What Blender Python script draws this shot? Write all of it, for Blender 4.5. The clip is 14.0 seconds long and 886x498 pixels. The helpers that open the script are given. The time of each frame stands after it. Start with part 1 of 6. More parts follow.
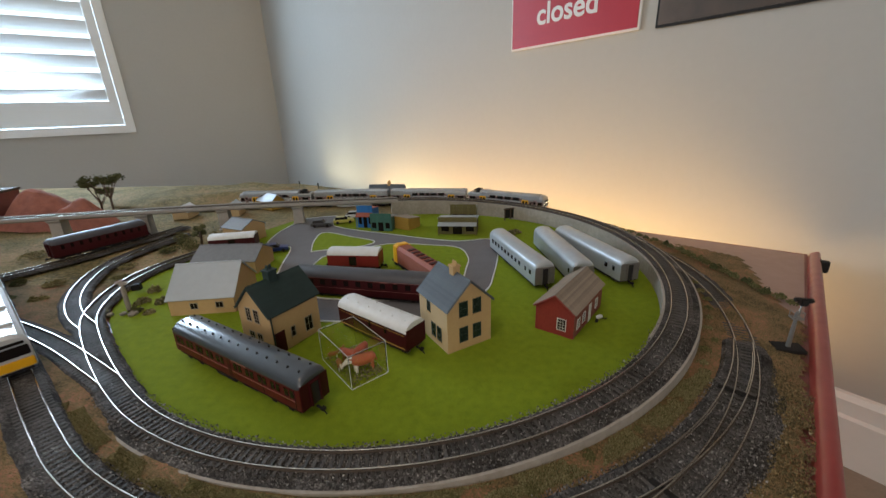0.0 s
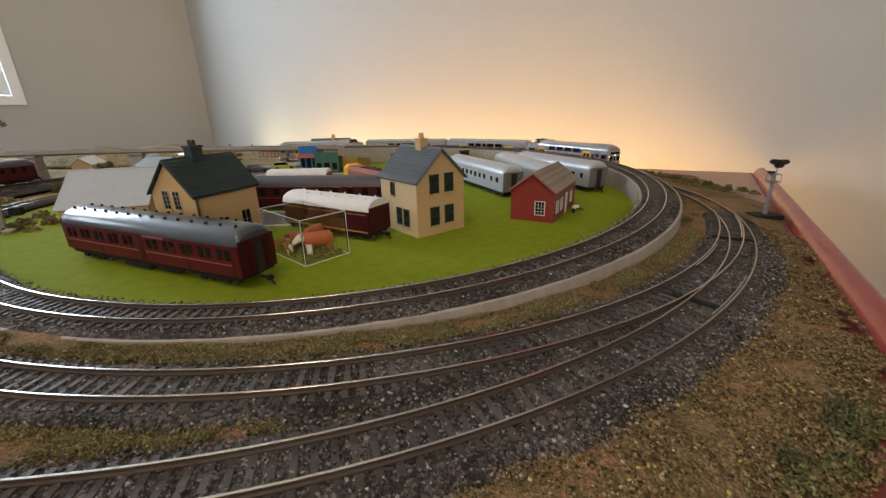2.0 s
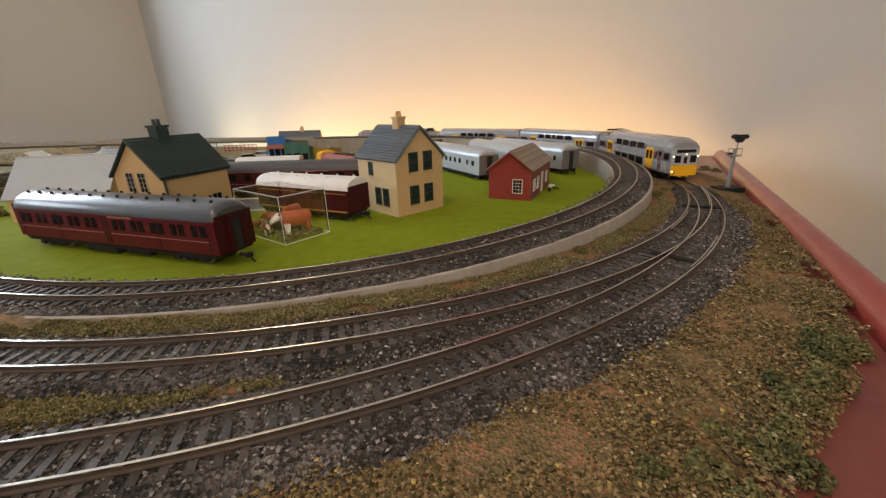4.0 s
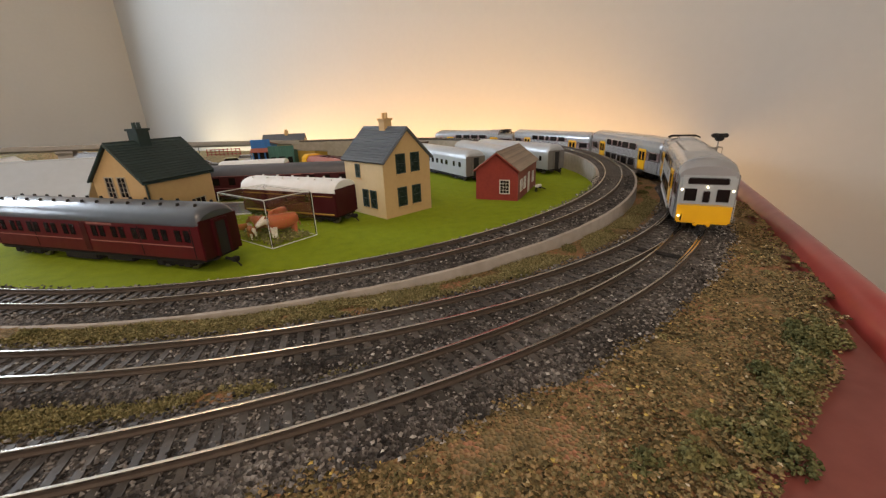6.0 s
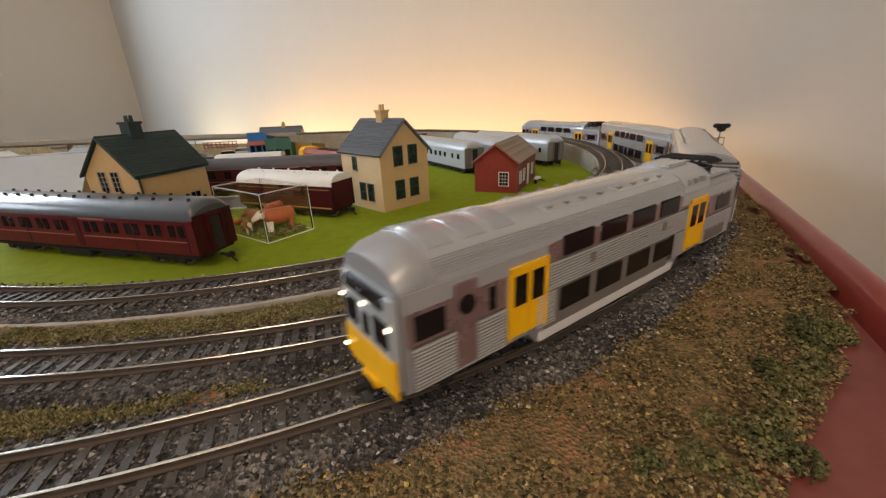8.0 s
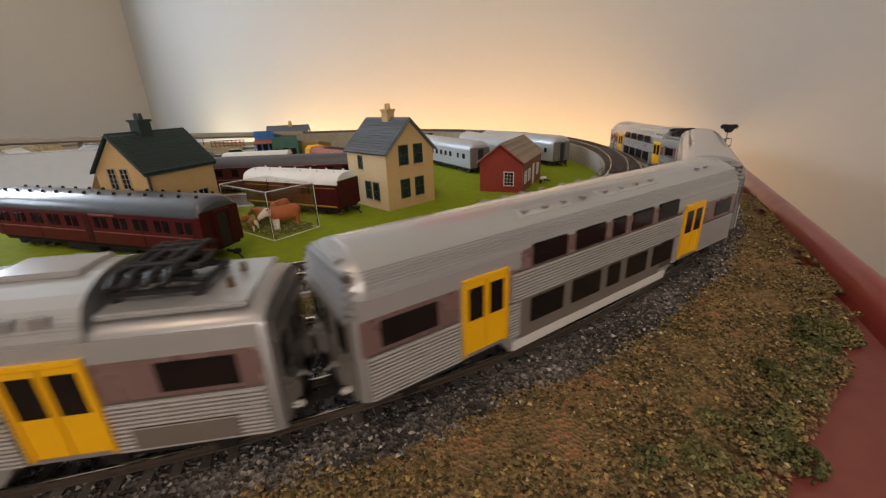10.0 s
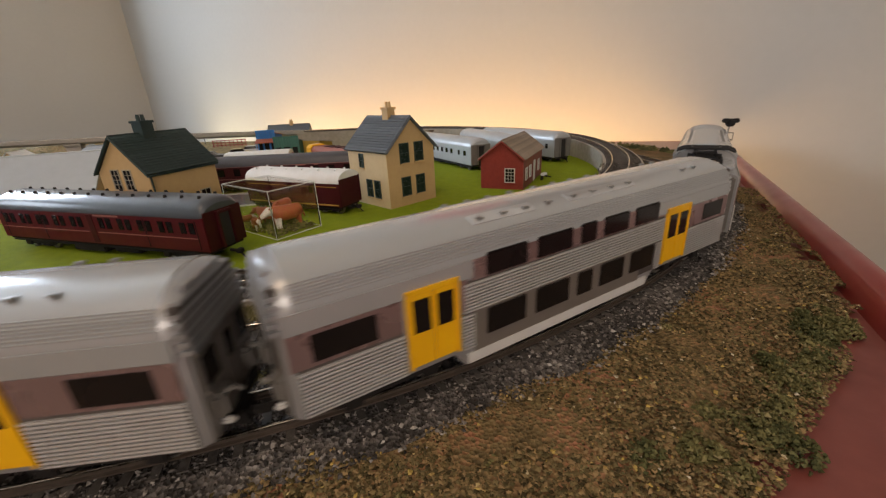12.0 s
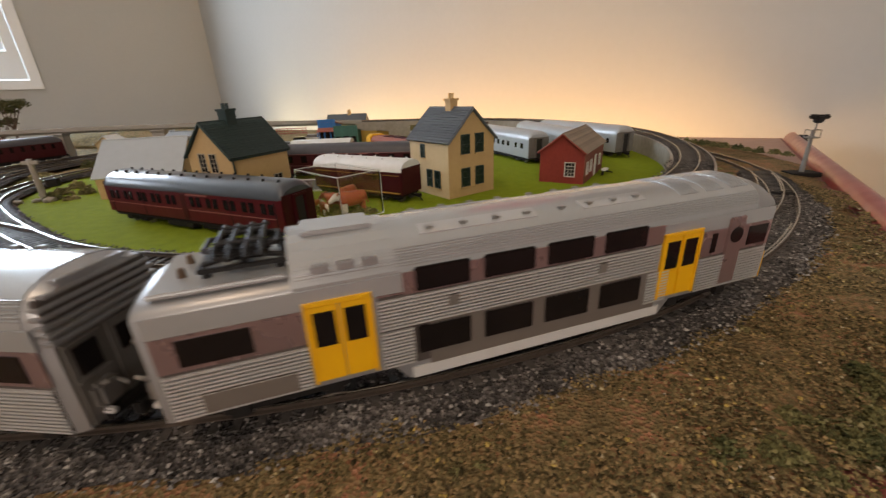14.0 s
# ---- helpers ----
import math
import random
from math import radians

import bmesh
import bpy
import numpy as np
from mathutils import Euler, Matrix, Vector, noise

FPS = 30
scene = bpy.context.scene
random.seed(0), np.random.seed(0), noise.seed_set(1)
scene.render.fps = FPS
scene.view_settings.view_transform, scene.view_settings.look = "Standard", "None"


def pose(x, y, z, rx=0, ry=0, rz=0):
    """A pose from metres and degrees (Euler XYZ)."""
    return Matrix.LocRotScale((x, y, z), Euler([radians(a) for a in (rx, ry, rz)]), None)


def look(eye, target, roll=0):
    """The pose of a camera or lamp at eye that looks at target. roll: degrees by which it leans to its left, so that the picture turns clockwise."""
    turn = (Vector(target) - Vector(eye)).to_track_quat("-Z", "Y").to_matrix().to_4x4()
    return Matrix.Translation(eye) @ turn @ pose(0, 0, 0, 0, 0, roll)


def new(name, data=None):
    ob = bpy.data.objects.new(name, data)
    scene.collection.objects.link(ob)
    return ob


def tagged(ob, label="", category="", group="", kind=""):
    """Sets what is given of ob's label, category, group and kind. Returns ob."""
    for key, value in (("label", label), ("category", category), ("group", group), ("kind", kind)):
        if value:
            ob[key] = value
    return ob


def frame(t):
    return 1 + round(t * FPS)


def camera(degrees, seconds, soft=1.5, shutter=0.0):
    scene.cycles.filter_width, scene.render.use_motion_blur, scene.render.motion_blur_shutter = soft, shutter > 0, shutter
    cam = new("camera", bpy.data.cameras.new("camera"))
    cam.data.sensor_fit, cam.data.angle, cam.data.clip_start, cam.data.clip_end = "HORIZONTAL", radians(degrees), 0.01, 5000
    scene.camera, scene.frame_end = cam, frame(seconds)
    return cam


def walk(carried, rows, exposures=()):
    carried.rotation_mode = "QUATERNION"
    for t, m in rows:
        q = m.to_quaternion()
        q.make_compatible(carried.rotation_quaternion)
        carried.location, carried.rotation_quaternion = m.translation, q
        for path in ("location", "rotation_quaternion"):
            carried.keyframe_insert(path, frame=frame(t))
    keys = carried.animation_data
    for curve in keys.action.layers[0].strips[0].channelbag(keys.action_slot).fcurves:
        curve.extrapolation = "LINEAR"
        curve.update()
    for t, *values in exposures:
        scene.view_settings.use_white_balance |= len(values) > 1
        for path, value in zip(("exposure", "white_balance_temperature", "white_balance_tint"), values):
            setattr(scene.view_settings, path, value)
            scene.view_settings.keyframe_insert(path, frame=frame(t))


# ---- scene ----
cam = camera(96.4, 14.0, soft=1.3, shutter=0.5)
# seconds, eye in millimetres, yaw, pitch, roll in degrees
PATH = [
    (0, 34.2, 8.3, 257.1, 5.49, -19.33, -2.02),
    (0.5, 26.3, 15.8, 211.8, 3.66, -19.84, -1.89),
    (1, 13.9, 16.3, 162.3, 1.23, -19.01, -1.57),
    (1.5, 5.1, 20.1, 132.5, -1.33, -19.36, -1.34),
    (2, 4.6, 18.8, 116.2, -2.93, -19.24, -1.41),
    (2.5, 0.7, 16.4, 106.1, -4.69, -19.19, -1.49),
    (3, -0.1, 14.1, 102.8, -5.64, -19.34, -1.6),
    (3.5, -4.0, 13.7, 99.3, -6.43, -19.67, -1.72),
    (6, -6.8, 13.7, 97.0, -9.13, -19.36, -2.18),
    (6.5, -6.3, 14.7, 96.6, -9.25, -19.65, -2.39),
    (7, -4.7, 17.8, 97.2, -9.39, -20.15, -2.54),
    (9.5, -5.9, 16.4, 96.3, -8.49, -20.56, -2.29),
    (10, -4.9, 16.1, 96.5, -8.38, -20.48, -2.24),
    (10.5, -4.2, 15.6, 96.2, -8.43, -20.61, -2.3),
    (11, -4.0, 16.8, 96.4, -8.38, -20.78, -2.46),
    (11.5, -4.4, 15.9, 96.6, -8.21, -20.92, -2.8),
    (12, -4.3, 14.7, 97.2, -7.98, -20.89, -2.94),
    (12.5, -2.6, 14.8, 98.7, -7.4, -20.88, -3.11),
    (13, -3.2, 13.4, 98.9, -6.27, -20.99, -2.95),
    (13.5, -5.7, 13.1, 98.2, -4.5, -21.19, -2.67),
    (14, -17.1, 9.7, 98.0, -1.25, -21.69, -2.54),
]


def eye_pose(x, y, z, yaw, pitch, roll):
    ya, pa = radians(yaw), radians(pitch)
    ahead = Vector((-math.sin(ya) * math.cos(pa), math.cos(ya) * math.cos(pa), math.sin(pa)))
    eye = Vector((x, y, z)) * 0.001
    return look(eye, eye + ahead, roll)


# the picture brightens and warms as the camera sinks to the board
EXPOSURES = [(0.0, 0.14, 6000, 9), (1.0, 0.28, 6150, 11), (2.0, 0.42, 6500, 14), (3.5, 0.55, 6800, 16), (7.2, 0.57, 6850, 16), (9.5, 0.44, 6750, 16), (11.0, 0.41, 6700, 16), (14.0, 0.38, 6750, 16)]
walk(cam, [(t, eye_pose(*r)) for t, *r in PATH], EXPOSURES)

# ---------------------------------------------------------------- light
world = bpy.data.worlds.new("sky")
scene.world = world
world.use_nodes = True
sky = world.node_tree.nodes.new("ShaderNodeTexSky")
sky.sky_type, sky.sun_disc = "NISHITA", False
sky.sun_elevation, sky.sun_rotation = radians(40), radians(200)
world.node_tree.links.new(sky.outputs[0], world.node_tree.nodes["Background"].inputs[0])
world.node_tree.nodes["Background"].inputs[1].default_value = 0.1

# room axes: along the sign wall (WD) and out of it into the room (WN), in mm
CORNER = Vector((-1374, 2852, 0))
WD = Vector((0.6854, -0.7282, 0))
WN = Vector((-0.7282, -0.6854, 0))
ROOM_YAW = math.degrees(math.atan2(WD.y, WD.x))
FLOOR, CEIL = -385.0, 1700.0


def room(a, b, z):
    """A place in the room: a mm along the sign wall, b mm out from it."""
    return CORNER + WD * a + WN * b + Vector((0, 0, z))


def area_lamp(name, place, target, sx, sy, watts, colour):
    data = bpy.data.lights.new(name, "AREA")
    data.shape, data.size, data.size_y, data.energy, data.color = "RECTANGLE", sx * 0.001, sy * 0.001, watts, colour
    ob = new(name, data)
    ob.matrix_world = look(Vector(place) * 0.001, Vector(target) * 0.001)
    return ob


# daylight in the shuttered window of the wall on the left
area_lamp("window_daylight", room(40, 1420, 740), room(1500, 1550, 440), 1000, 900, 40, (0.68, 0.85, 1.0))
# added fill from further along the left wall, its window unseen
area_lamp("rear_fill", room(40, 3000, 640), room(1500, 2600, 300), 1000, 900, 14, (0.70, 0.86, 1.0))
# added fill from the far end wall, to brighten the window wall
area_lamp("far_end_fill", room(4640, 2700, 900), room(0, 1100, 450), 1300, 1100, 21, (1.0, 0.86, 0.70))
# overhead fill added over the layout to lift the ground, no fitting known
area_lamp("overhead_fill", room(3050, 1650, CEIL - 30), room(3050, 1650, 0), 500, 500, 6.5, (1.0, 0.77, 0.54))
# warm strip lamp behind the layout, low between the board and the wall
area_lamp("strip_lamp", room(2310, 115, -230), room(2310, 65, 300), 1040, 60, 7.8, (1.0, 0.58, 0.19))
area_lamp("strip_lamp_mid", room(1580, 120, -150), room(1580, 50, 300), 460, 60, 1.7, (1.0, 0.66, 0.26))
area_lamp("strip_lamp_far", room(1000, 160, -120), room(1000, 50, 300), 460, 60, 1.0, (0.95, 0.80, 0.44))

# ---------------------------------------------------------------- materials


def nodes_of(m):
    m.use_nodes = True
    return m.node_tree.nodes, m.node_tree.links, m.node_tree.nodes["Principled BSDF"]


def mat(name, colour, rough=0.6, metal=0.0, alt=None, scale=200.0, mix=0.35, bump=0.0, bump_scale=None, island=0.0, obj=0.0, coat=0.0, rvar=1.0):
    """Colour varied towards alt at two scales, with relief; island and obj: variation from piece to piece."""
    m = bpy.data.materials.new(name)
    n, l, p = nodes_of(m)
    c = (*colour, 1)
    a = (*(alt or tuple(v * 0.72 for v in colour)), 1)
    co = n.new("ShaderNodeTexCoord")
    big = n.new("ShaderNodeTexNoise")
    big.inputs["Scale"].default_value, big.inputs["Detail"].default_value = scale * 0.12, 4
    small = n.new("ShaderNodeTexNoise")
    small.inputs["Scale"].default_value, small.inputs["Detail"].default_value = scale, 6
    l.new(co.outputs["Object"], big.inputs["Vector"])
    l.new(co.outputs["Object"], small.inputs["Vector"])
    add = n.new("ShaderNodeMath")
    add.operation = "ADD"
    l.new(big.outputs[0], add.inputs[0])
    l.new(small.outputs[0], add.inputs[1])
    ramp = n.new("ShaderNodeMapRange")
    ramp.inputs["From Min"].default_value, ramp.inputs["From Max"].default_value = 0.75, 1.3
    ramp.inputs["To Max"].default_value = mix
    l.new(add.outputs[0], ramp.inputs["Value"])
    mx = n.new("ShaderNodeMix")
    mx.data_type = "RGBA"
    mx.inputs["A"].default_value, mx.inputs["B"].default_value = c, a
    l.new(ramp.outputs[0], mx.inputs["Factor"])
    out = mx.outputs["Result"]
    if island or obj:
        hs = n.new("ShaderNodeHueSaturation")
        src = n.new("ShaderNodeNewGeometry").outputs["Random Per Island"] if island else n.new("ShaderNodeObjectInfo").outputs["Random"]
        mr = n.new("ShaderNodeMapRange")
        k = island or obj
        mr.inputs["To Min"].default_value, mr.inputs["To Max"].default_value = 1 - k, 1 + k
        l.new(src, mr.inputs["Value"])
        l.new(mr.outputs[0], hs.inputs["Value"])
        l.new(out, hs.inputs["Color"])
        out = hs.outputs[0]
    l.new(out, p.inputs["Base Color"])
    p.inputs["Metallic"].default_value = metal
    rr = n.new("ShaderNodeMapRange")
    rr.inputs["To Min"].default_value, rr.inputs["To Max"].default_value = max(rough - 0.08 * rvar, 0.03), min(rough + 0.1 * rvar, 1)
    l.new(small.outputs[0], rr.inputs["Value"])
    l.new(rr.outputs[0], p.inputs["Roughness"])
    if coat:
        p.inputs["Coat Weight"].default_value, p.inputs["Coat Roughness"].default_value = coat, 0.12
    if bump:
        b = n.new("ShaderNodeBump")
        bn = n.new("ShaderNodeTexNoise")
        bn.inputs["Scale"].default_value, bn.inputs["Detail"].default_value = bump_scale or scale, 5
        l.new(co.outputs["Object"], bn.inputs["Vector"])
        b.inputs["Strength"].default_value, b.inputs["Distance"].default_value = bump, 0.001
        l.new(bn.outputs[0], b.inputs["Height"])
        l.new(b.outputs[0], p.inputs["Normal"])
    return m


def speckled(name, stops, scale, rough=0.95, bump=0.6, size=0.001):
    """Loose grains of several colours: cells coloured from a ramp, over slow patches."""
    m = bpy.data.materials.new(name)
    n, l, p = nodes_of(m)
    co = n.new("ShaderNodeTexCoord")
    v = n.new("ShaderNodeTexVoronoi")
    v.inputs["Scale"].default_value = scale
    no = n.new("ShaderNodeTexNoise")
    no.inputs["Scale"].default_value, no.inputs["Detail"].default_value = scale * 0.035, 5
    l.new(co.outputs["Object"], v.inputs["Vector"])
    l.new(co.outputs["Object"], no.inputs["Vector"])
    sep = n.new("ShaderNodeSeparateColor")
    l.new(v.outputs["Color"], sep.inputs[0])
    mul = n.new("ShaderNodeMath")
    mul.operation, mul.inputs[1].default_value = "MULTIPLY", 0.42
    l.new(sep.outputs[0], mul.inputs[0])
    ad = n.new("ShaderNodeMath")
    ad.operation = "ADD"
    l.new(mul.outputs[0], ad.inputs[0])
    l.new(no.outputs[0], ad.inputs[1])
    sub = n.new("ShaderNodeMapRange")
    sub.inputs["From Min"].default_value, sub.inputs["From Max"].default_value = 0.3, 1.15
    l.new(ad.outputs[0], sub.inputs["Value"])
    r = n.new("ShaderNodeValToRGB")
    while len(r.color_ramp.elements) < len(stops):
        r.color_ramp.elements.new(0.5)
    for e, (pos, col) in zip(r.color_ramp.elements, stops):
        e.position, e.color = pos, (*col, 1)
    l.new(sub.outputs[0], r.inputs[0])
    l.new(r.outputs[0], p.inputs["Base Color"])
    p.inputs["Roughness"].default_value = rough
    b = n.new("ShaderNodeBump")
    b.inputs["Strength"].default_value, b.inputs["Distance"].default_value = bump, size
    mixh = n.new("ShaderNodeMath")
    mixh.operation = "ADD"
    n2 = n.new("ShaderNodeTexNoise")
    n2.inputs["Scale"].default_value, n2.inputs["Detail"].default_value = scale * 0.5, 6
    l.new(co.outputs["Object"], n2.inputs["Vector"])
    l.new(v.outputs["Distance"], mixh.inputs[0])
    l.new(n2.outputs[0], mixh.inputs[1])
    l.new(mixh.outputs[0], b.inputs["Height"])
    l.new(b.outputs[0], p.inputs["Normal"])
    return m


def grains(name, stops, rough=0.95):
    """Loose pieces joined in one mesh, each of its own colour."""
    m = bpy.data.materials.new(name)
    n, l, p = nodes_of(m)
    g = n.new("ShaderNodeNewGeometry")
    r = n.new("ShaderNodeValToRGB")
    while len(r.color_ramp.elements) < len(stops):
        r.color_ramp.elements.new(0.5)
    for e, (pos, col) in zip(r.color_ramp.elements, stops):
        e.position, e.color = pos, (*col, 1)
    l.new(g.outputs["Random Per Island"], r.inputs[0])
    l.new(r.outputs[0], p.inputs["Base Color"])
    p.inputs["Roughness"].default_value = rough
    return m


def glow(name, colour, strength):
    m = bpy.data.materials.new(name)
    n, l, p = nodes_of(m)
    p.inputs["Base Color"].default_value = (*colour, 1)
    p.inputs["Emission Color"].default_value = (*colour, 1)
    p.inputs["Emission Strength"].default_value = strength
    return m


def clear(name, ior=1.49, tint=(1, 1, 1)):
    m = bpy.data.materials.new(name)
    n, l, p = nodes_of(m)
    p.inputs["Base Color"].default_value = (*tint, 1)
    p.inputs["Roughness"].default_value, p.inputs["IOR"].default_value = 0.02, ior
    p.inputs["Transmission Weight"].default_value = 1.0
    return m


M_WALL = mat("wall_paint", (0.43, 0.415, 0.385), 0.75, alt=(0.40, 0.385, 0.355), scale=60, mix=0.3, bump=0.12, bump_scale=700)
M_CEIL = mat("ceiling_paint", (0.8, 0.8, 0.78), 0.8, scale=40, mix=0.1)
M_TRIM = mat("white_gloss_paint", (0.78, 0.77, 0.75), 0.35, scale=80, mix=0.1)
M_FLOOR = mat("carpet", (0.30, 0.25, 0.20), 0.95, scale=300, mix=0.5, bump=0.5)
M_SHUT = mat("shutter_white", (0.80, 0.82, 0.83), 0.4, scale=80, mix=0.08)
M_DAY = glow("daylight_backdrop", (0.80, 0.92, 1.0), 1.5)
M_RED_BOARD = mat("oxide_red_board", (0.20, 0.050, 0.038), 0.55, alt=(0.15, 0.035, 0.03), scale=120, mix=0.6, bump=0.15, coat=0.15)
M_RED_RIM = mat("red_varnished_timber", (0.27, 0.034, 0.026), 0.34, alt=(0.20, 0.024, 0.02), scale=60, mix=0.7, bump=0.12, coat=0.5)
# dark brown that stands in for shade between the train's ribs
M_RIB_SHADE = mat("rib_shadow_brown", (0.075, 0.062, 0.055), 0.6, 0.1, scale=120, mix=0.4)
# paler, pinker board colour for where the strip lamp's glow falls
M_PINK = mat("lamplit_pale_board", (0.36, 0.22, 0.17), 0.6, scale=70, mix=0.3)
M_ORANGE = mat("orange_panel", (0.62, 0.30, 0.04), 0.5, scale=60, mix=0.3)
M_BLACK = mat("black_plastic", (0.014, 0.013, 0.013), 0.55, scale=300, mix=0.4)
M_FIELD = mat("green_flock_field", (0.215, 0.275, 0.014), 0.95, alt=(0.135, 0.185, 0.010), scale=900, mix=0.75, bump=0.5, bump_scale=2200)
M_EARTH = speckled("scenic_earth", [(0.0, (0.055, 0.040, 0.020)), (0.28, (0.135, 0.098, 0.046)), (0.48, (0.195, 0.140, 0.066)), (0.66, (0.27, 0.158, 0.080)), (0.80, (0.34, 0.155, 0.088)), (1.0, (0.36, 0.20, 0.125))], 750, bump=1.0, size=0.0012)
M_BALLAST = speckled("ballast", [(0.0, (0.010, 0.009, 0.009)), (0.45, (0.050, 0.045, 0.042)), (0.75, (0.135, 0.122, 0.114)), (1.0, (0.36, 0.34, 0.32))], 800, bump=1.0, size=0.0012)
M_STONE = grains("ballast_chips", [(0.0, (0.012, 0.011, 0.011)), (0.35, (0.072, 0.064, 0.060)), (0.75, (0.18, 0.163, 0.150)), (0.95, (0.29, 0.268, 0.246)), (1.0, (0.44, 0.42, 0.39))])
M_TURF = grains("turf_flakes", [(0.0, (0.030, 0.022, 0.010)), (0.3, (0.105, 0.082, 0.036)), (0.62, (0.190, 0.142, 0.066)), (0.84, (0.255, 0.172, 0.085)), (0.975, (0.31, 0.21, 0.10)), (0.99, (0.50, 0.36, 0.09)), (1.0, (0.50, 0.44, 0.34))])
M_STRAW = grains("straw_tufts", [(0.0, (0.085, 0.074, 0.032)), (0.5, (0.20, 0.172, 0.078)), (1.0, (0.36, 0.31, 0.155))])
M_FOAM = grains("foam_foliage", [(0.0, (0.080, 0.076, 0.030)), (0.5, (0.125, 0.116, 0.048)), (0.9, (0.20, 0.178, 0.076)), (1.0, (0.26, 0.22, 0.11))])
M_FOAM_D = grains("dark_foliage", [(0.0, (0.050, 0.054, 0.022)), (0.6, (0.090, 0.092, 0.038)), (1.0, (0.14, 0.134, 0.058))])
M_CONC = mat("concrete_wall", (0.36, 0.32, 0.275), 0.85, alt=(0.23, 0.20, 0.165), scale=160, mix=0.7, bump=0.3)
M_VIA = mat("grey_viaduct", (0.33, 0.305, 0.275), 0.7, alt=(0.25, 0.225, 0.20), scale=90, mix=0.5, bump=0.15)
M_RAIL = mat("rail_head", (0.62, 0.58, 0.52), 0.22, 1.0, alt=(0.40, 0.34, 0.27), scale=200, mix=0.5)
M_RAILWEB = mat("rail_web", (0.075, 0.055, 0.042), 0.6, 0.3, alt=(0.045, 0.032, 0.024), scale=300, mix=0.6)
M_SLEEPER = mat("sleeper", (0.052, 0.046, 0.042), 0.62, alt=(0.098, 0.088, 0.080), scale=500, mix=0.7, bump=0.3, obj=0.35)
M_ASPHALT = mat("road_grey", (0.155, 0.145, 0.148), 0.85, alt=(0.12, 0.112, 0.113), scale=300, mix=0.6, bump=0.2)
M_KERB = mat("white_kerb", (0.62, 0.62, 0.58), 0.7, scale=200, mix=0.3)
M_SILVER = mat("silver_body", (0.34, 0.34, 0.345), 0.36, 0.5, alt=(0.30, 0.30, 0.30), scale=120, mix=0.4, rvar=0.4)
M_SILVER_D = mat("silver_ribs", (0.62, 0.62, 0.625), 0.3, 0.45, alt=(0.50, 0.50, 0.50), scale=120, mix=0.4)
M_ROOF_S = mat("pale_grey_roof", (0.40, 0.41, 0.42), 0.24, 0.35, alt=(0.36, 0.37, 0.375), scale=100, mix=0.3, coat=0.5, rvar=0.3)
M_ROOF_P = mat("glossy_roof_plate", (0.52, 0.53, 0.54), 0.14, 0.4, scale=100, mix=0.15, coat=0.6, rvar=0.2)
M_END = mat("dark_grey_end", (0.24, 0.225, 0.21), 0.32, 0.4, alt=(0.15, 0.14, 0.128), scale=150, mix=0.6)
M_TAN = mat("taupe_skirt", (0.17, 0.145, 0.125), 0.5, 0.2, scale=120, mix=0.35)
# rose tint paints the red rim's reflection into the grey panels
M_PANEL = mat("rim_tinted_panel", (0.29, 0.195, 0.19), 0.27, 0.5, scale=100, mix=0.3)
M_LGREY = mat("light_sole_bar", (0.55, 0.54, 0.52), 0.5, scale=150, mix=0.3)
M_YEL = mat("yellow_paint", (0.80, 0.42, 0.006), 0.38, alt=(0.70, 0.34, 0.005), scale=150, mix=0.4)
M_PANE = mat("dark_pane", (0.010, 0.008, 0.008), 0.10, alt=(0.018, 0.013, 0.012), scale=80, mix=0.6)
M_RUBBER = mat("dark_surround", (0.028, 0.026, 0.026), 0.5, scale=150, mix=0.3)
M_STEELW = mat("wheel_steel", (0.28, 0.26, 0.24), 0.35, 0.9, scale=200, mix=0.4)
M_UNDER = mat("underframe_black", (0.017, 0.015, 0.014), 0.7, scale=250, mix=0.5)
M_MAROON = mat("maroon_body", (0.085, 0.0035, 0.008), 0.42, alt=(0.060, 0.003, 0.006), scale=120, mix=0.5)
M_MAROON_D = mat("dark_maroon_body", (0.048, 0.004, 0.006), 0.48, scale=120, mix=0.5)
M_CRIMSON = mat("crimson_body", (0.21, 0.012, 0.012), 0.45, scale=120, mix=0.4)
M_LINE = mat("buff_lining", (0.27, 0.10, 0.085), 0.5, scale=200, mix=0.2)
M_ROOF_B = mat("blue_grey_roof", (0.052, 0.060, 0.074), 0.34, alt=(0.034, 0.040, 0.05), scale=120, mix=0.5, coat=0.5)
M_ROOF_DK = mat("dark_slate_roof", (0.062, 0.060, 0.070), 0.45, scale=120, mix=0.5)
M_WHITE = mat("off_white_roof", (0.70, 0.71, 0.71), 0.5, alt=(0.55, 0.53, 0.50), scale=120, mix=0.5)
M_COACH = mat("plain_silver", (0.42, 0.45, 0.465), 0.36, 0.3, alt=(0.36, 0.385, 0.40), scale=120, mix=0.4)
M_COACH_R = mat("plain_silver_roof", (0.42, 0.445, 0.465), 0.36, 0.2, scale=120, mix=0.35)
M_CREAM = mat("buff_stucco", (0.50, 0.335, 0.155), 0.75, alt=(0.42, 0.27, 0.12), scale=250, mix=0.45, bump=0.15)
# plain cream on the far cottages; daylit tone on the two-storey house's sides
M_CREAM2 = mat("cream_and_daylit_stucco", (0.56, 0.42, 0.235), 0.75, alt=(0.48, 0.35, 0.19), scale=250, mix=0.45, bump=0.15)
M_SLATE = mat("blue_grey_slate", (0.085, 0.098, 0.112), 0.55, alt=(0.06, 0.068, 0.08), scale=250, mix=0.5, obj=0.12, bump=0.15)
M_GREENSL = mat("dark_green_slate", (0.024, 0.042, 0.040), 0.55, alt=(0.016, 0.028, 0.028), scale=250, mix=0.5, obj=0.15, bump=0.15)
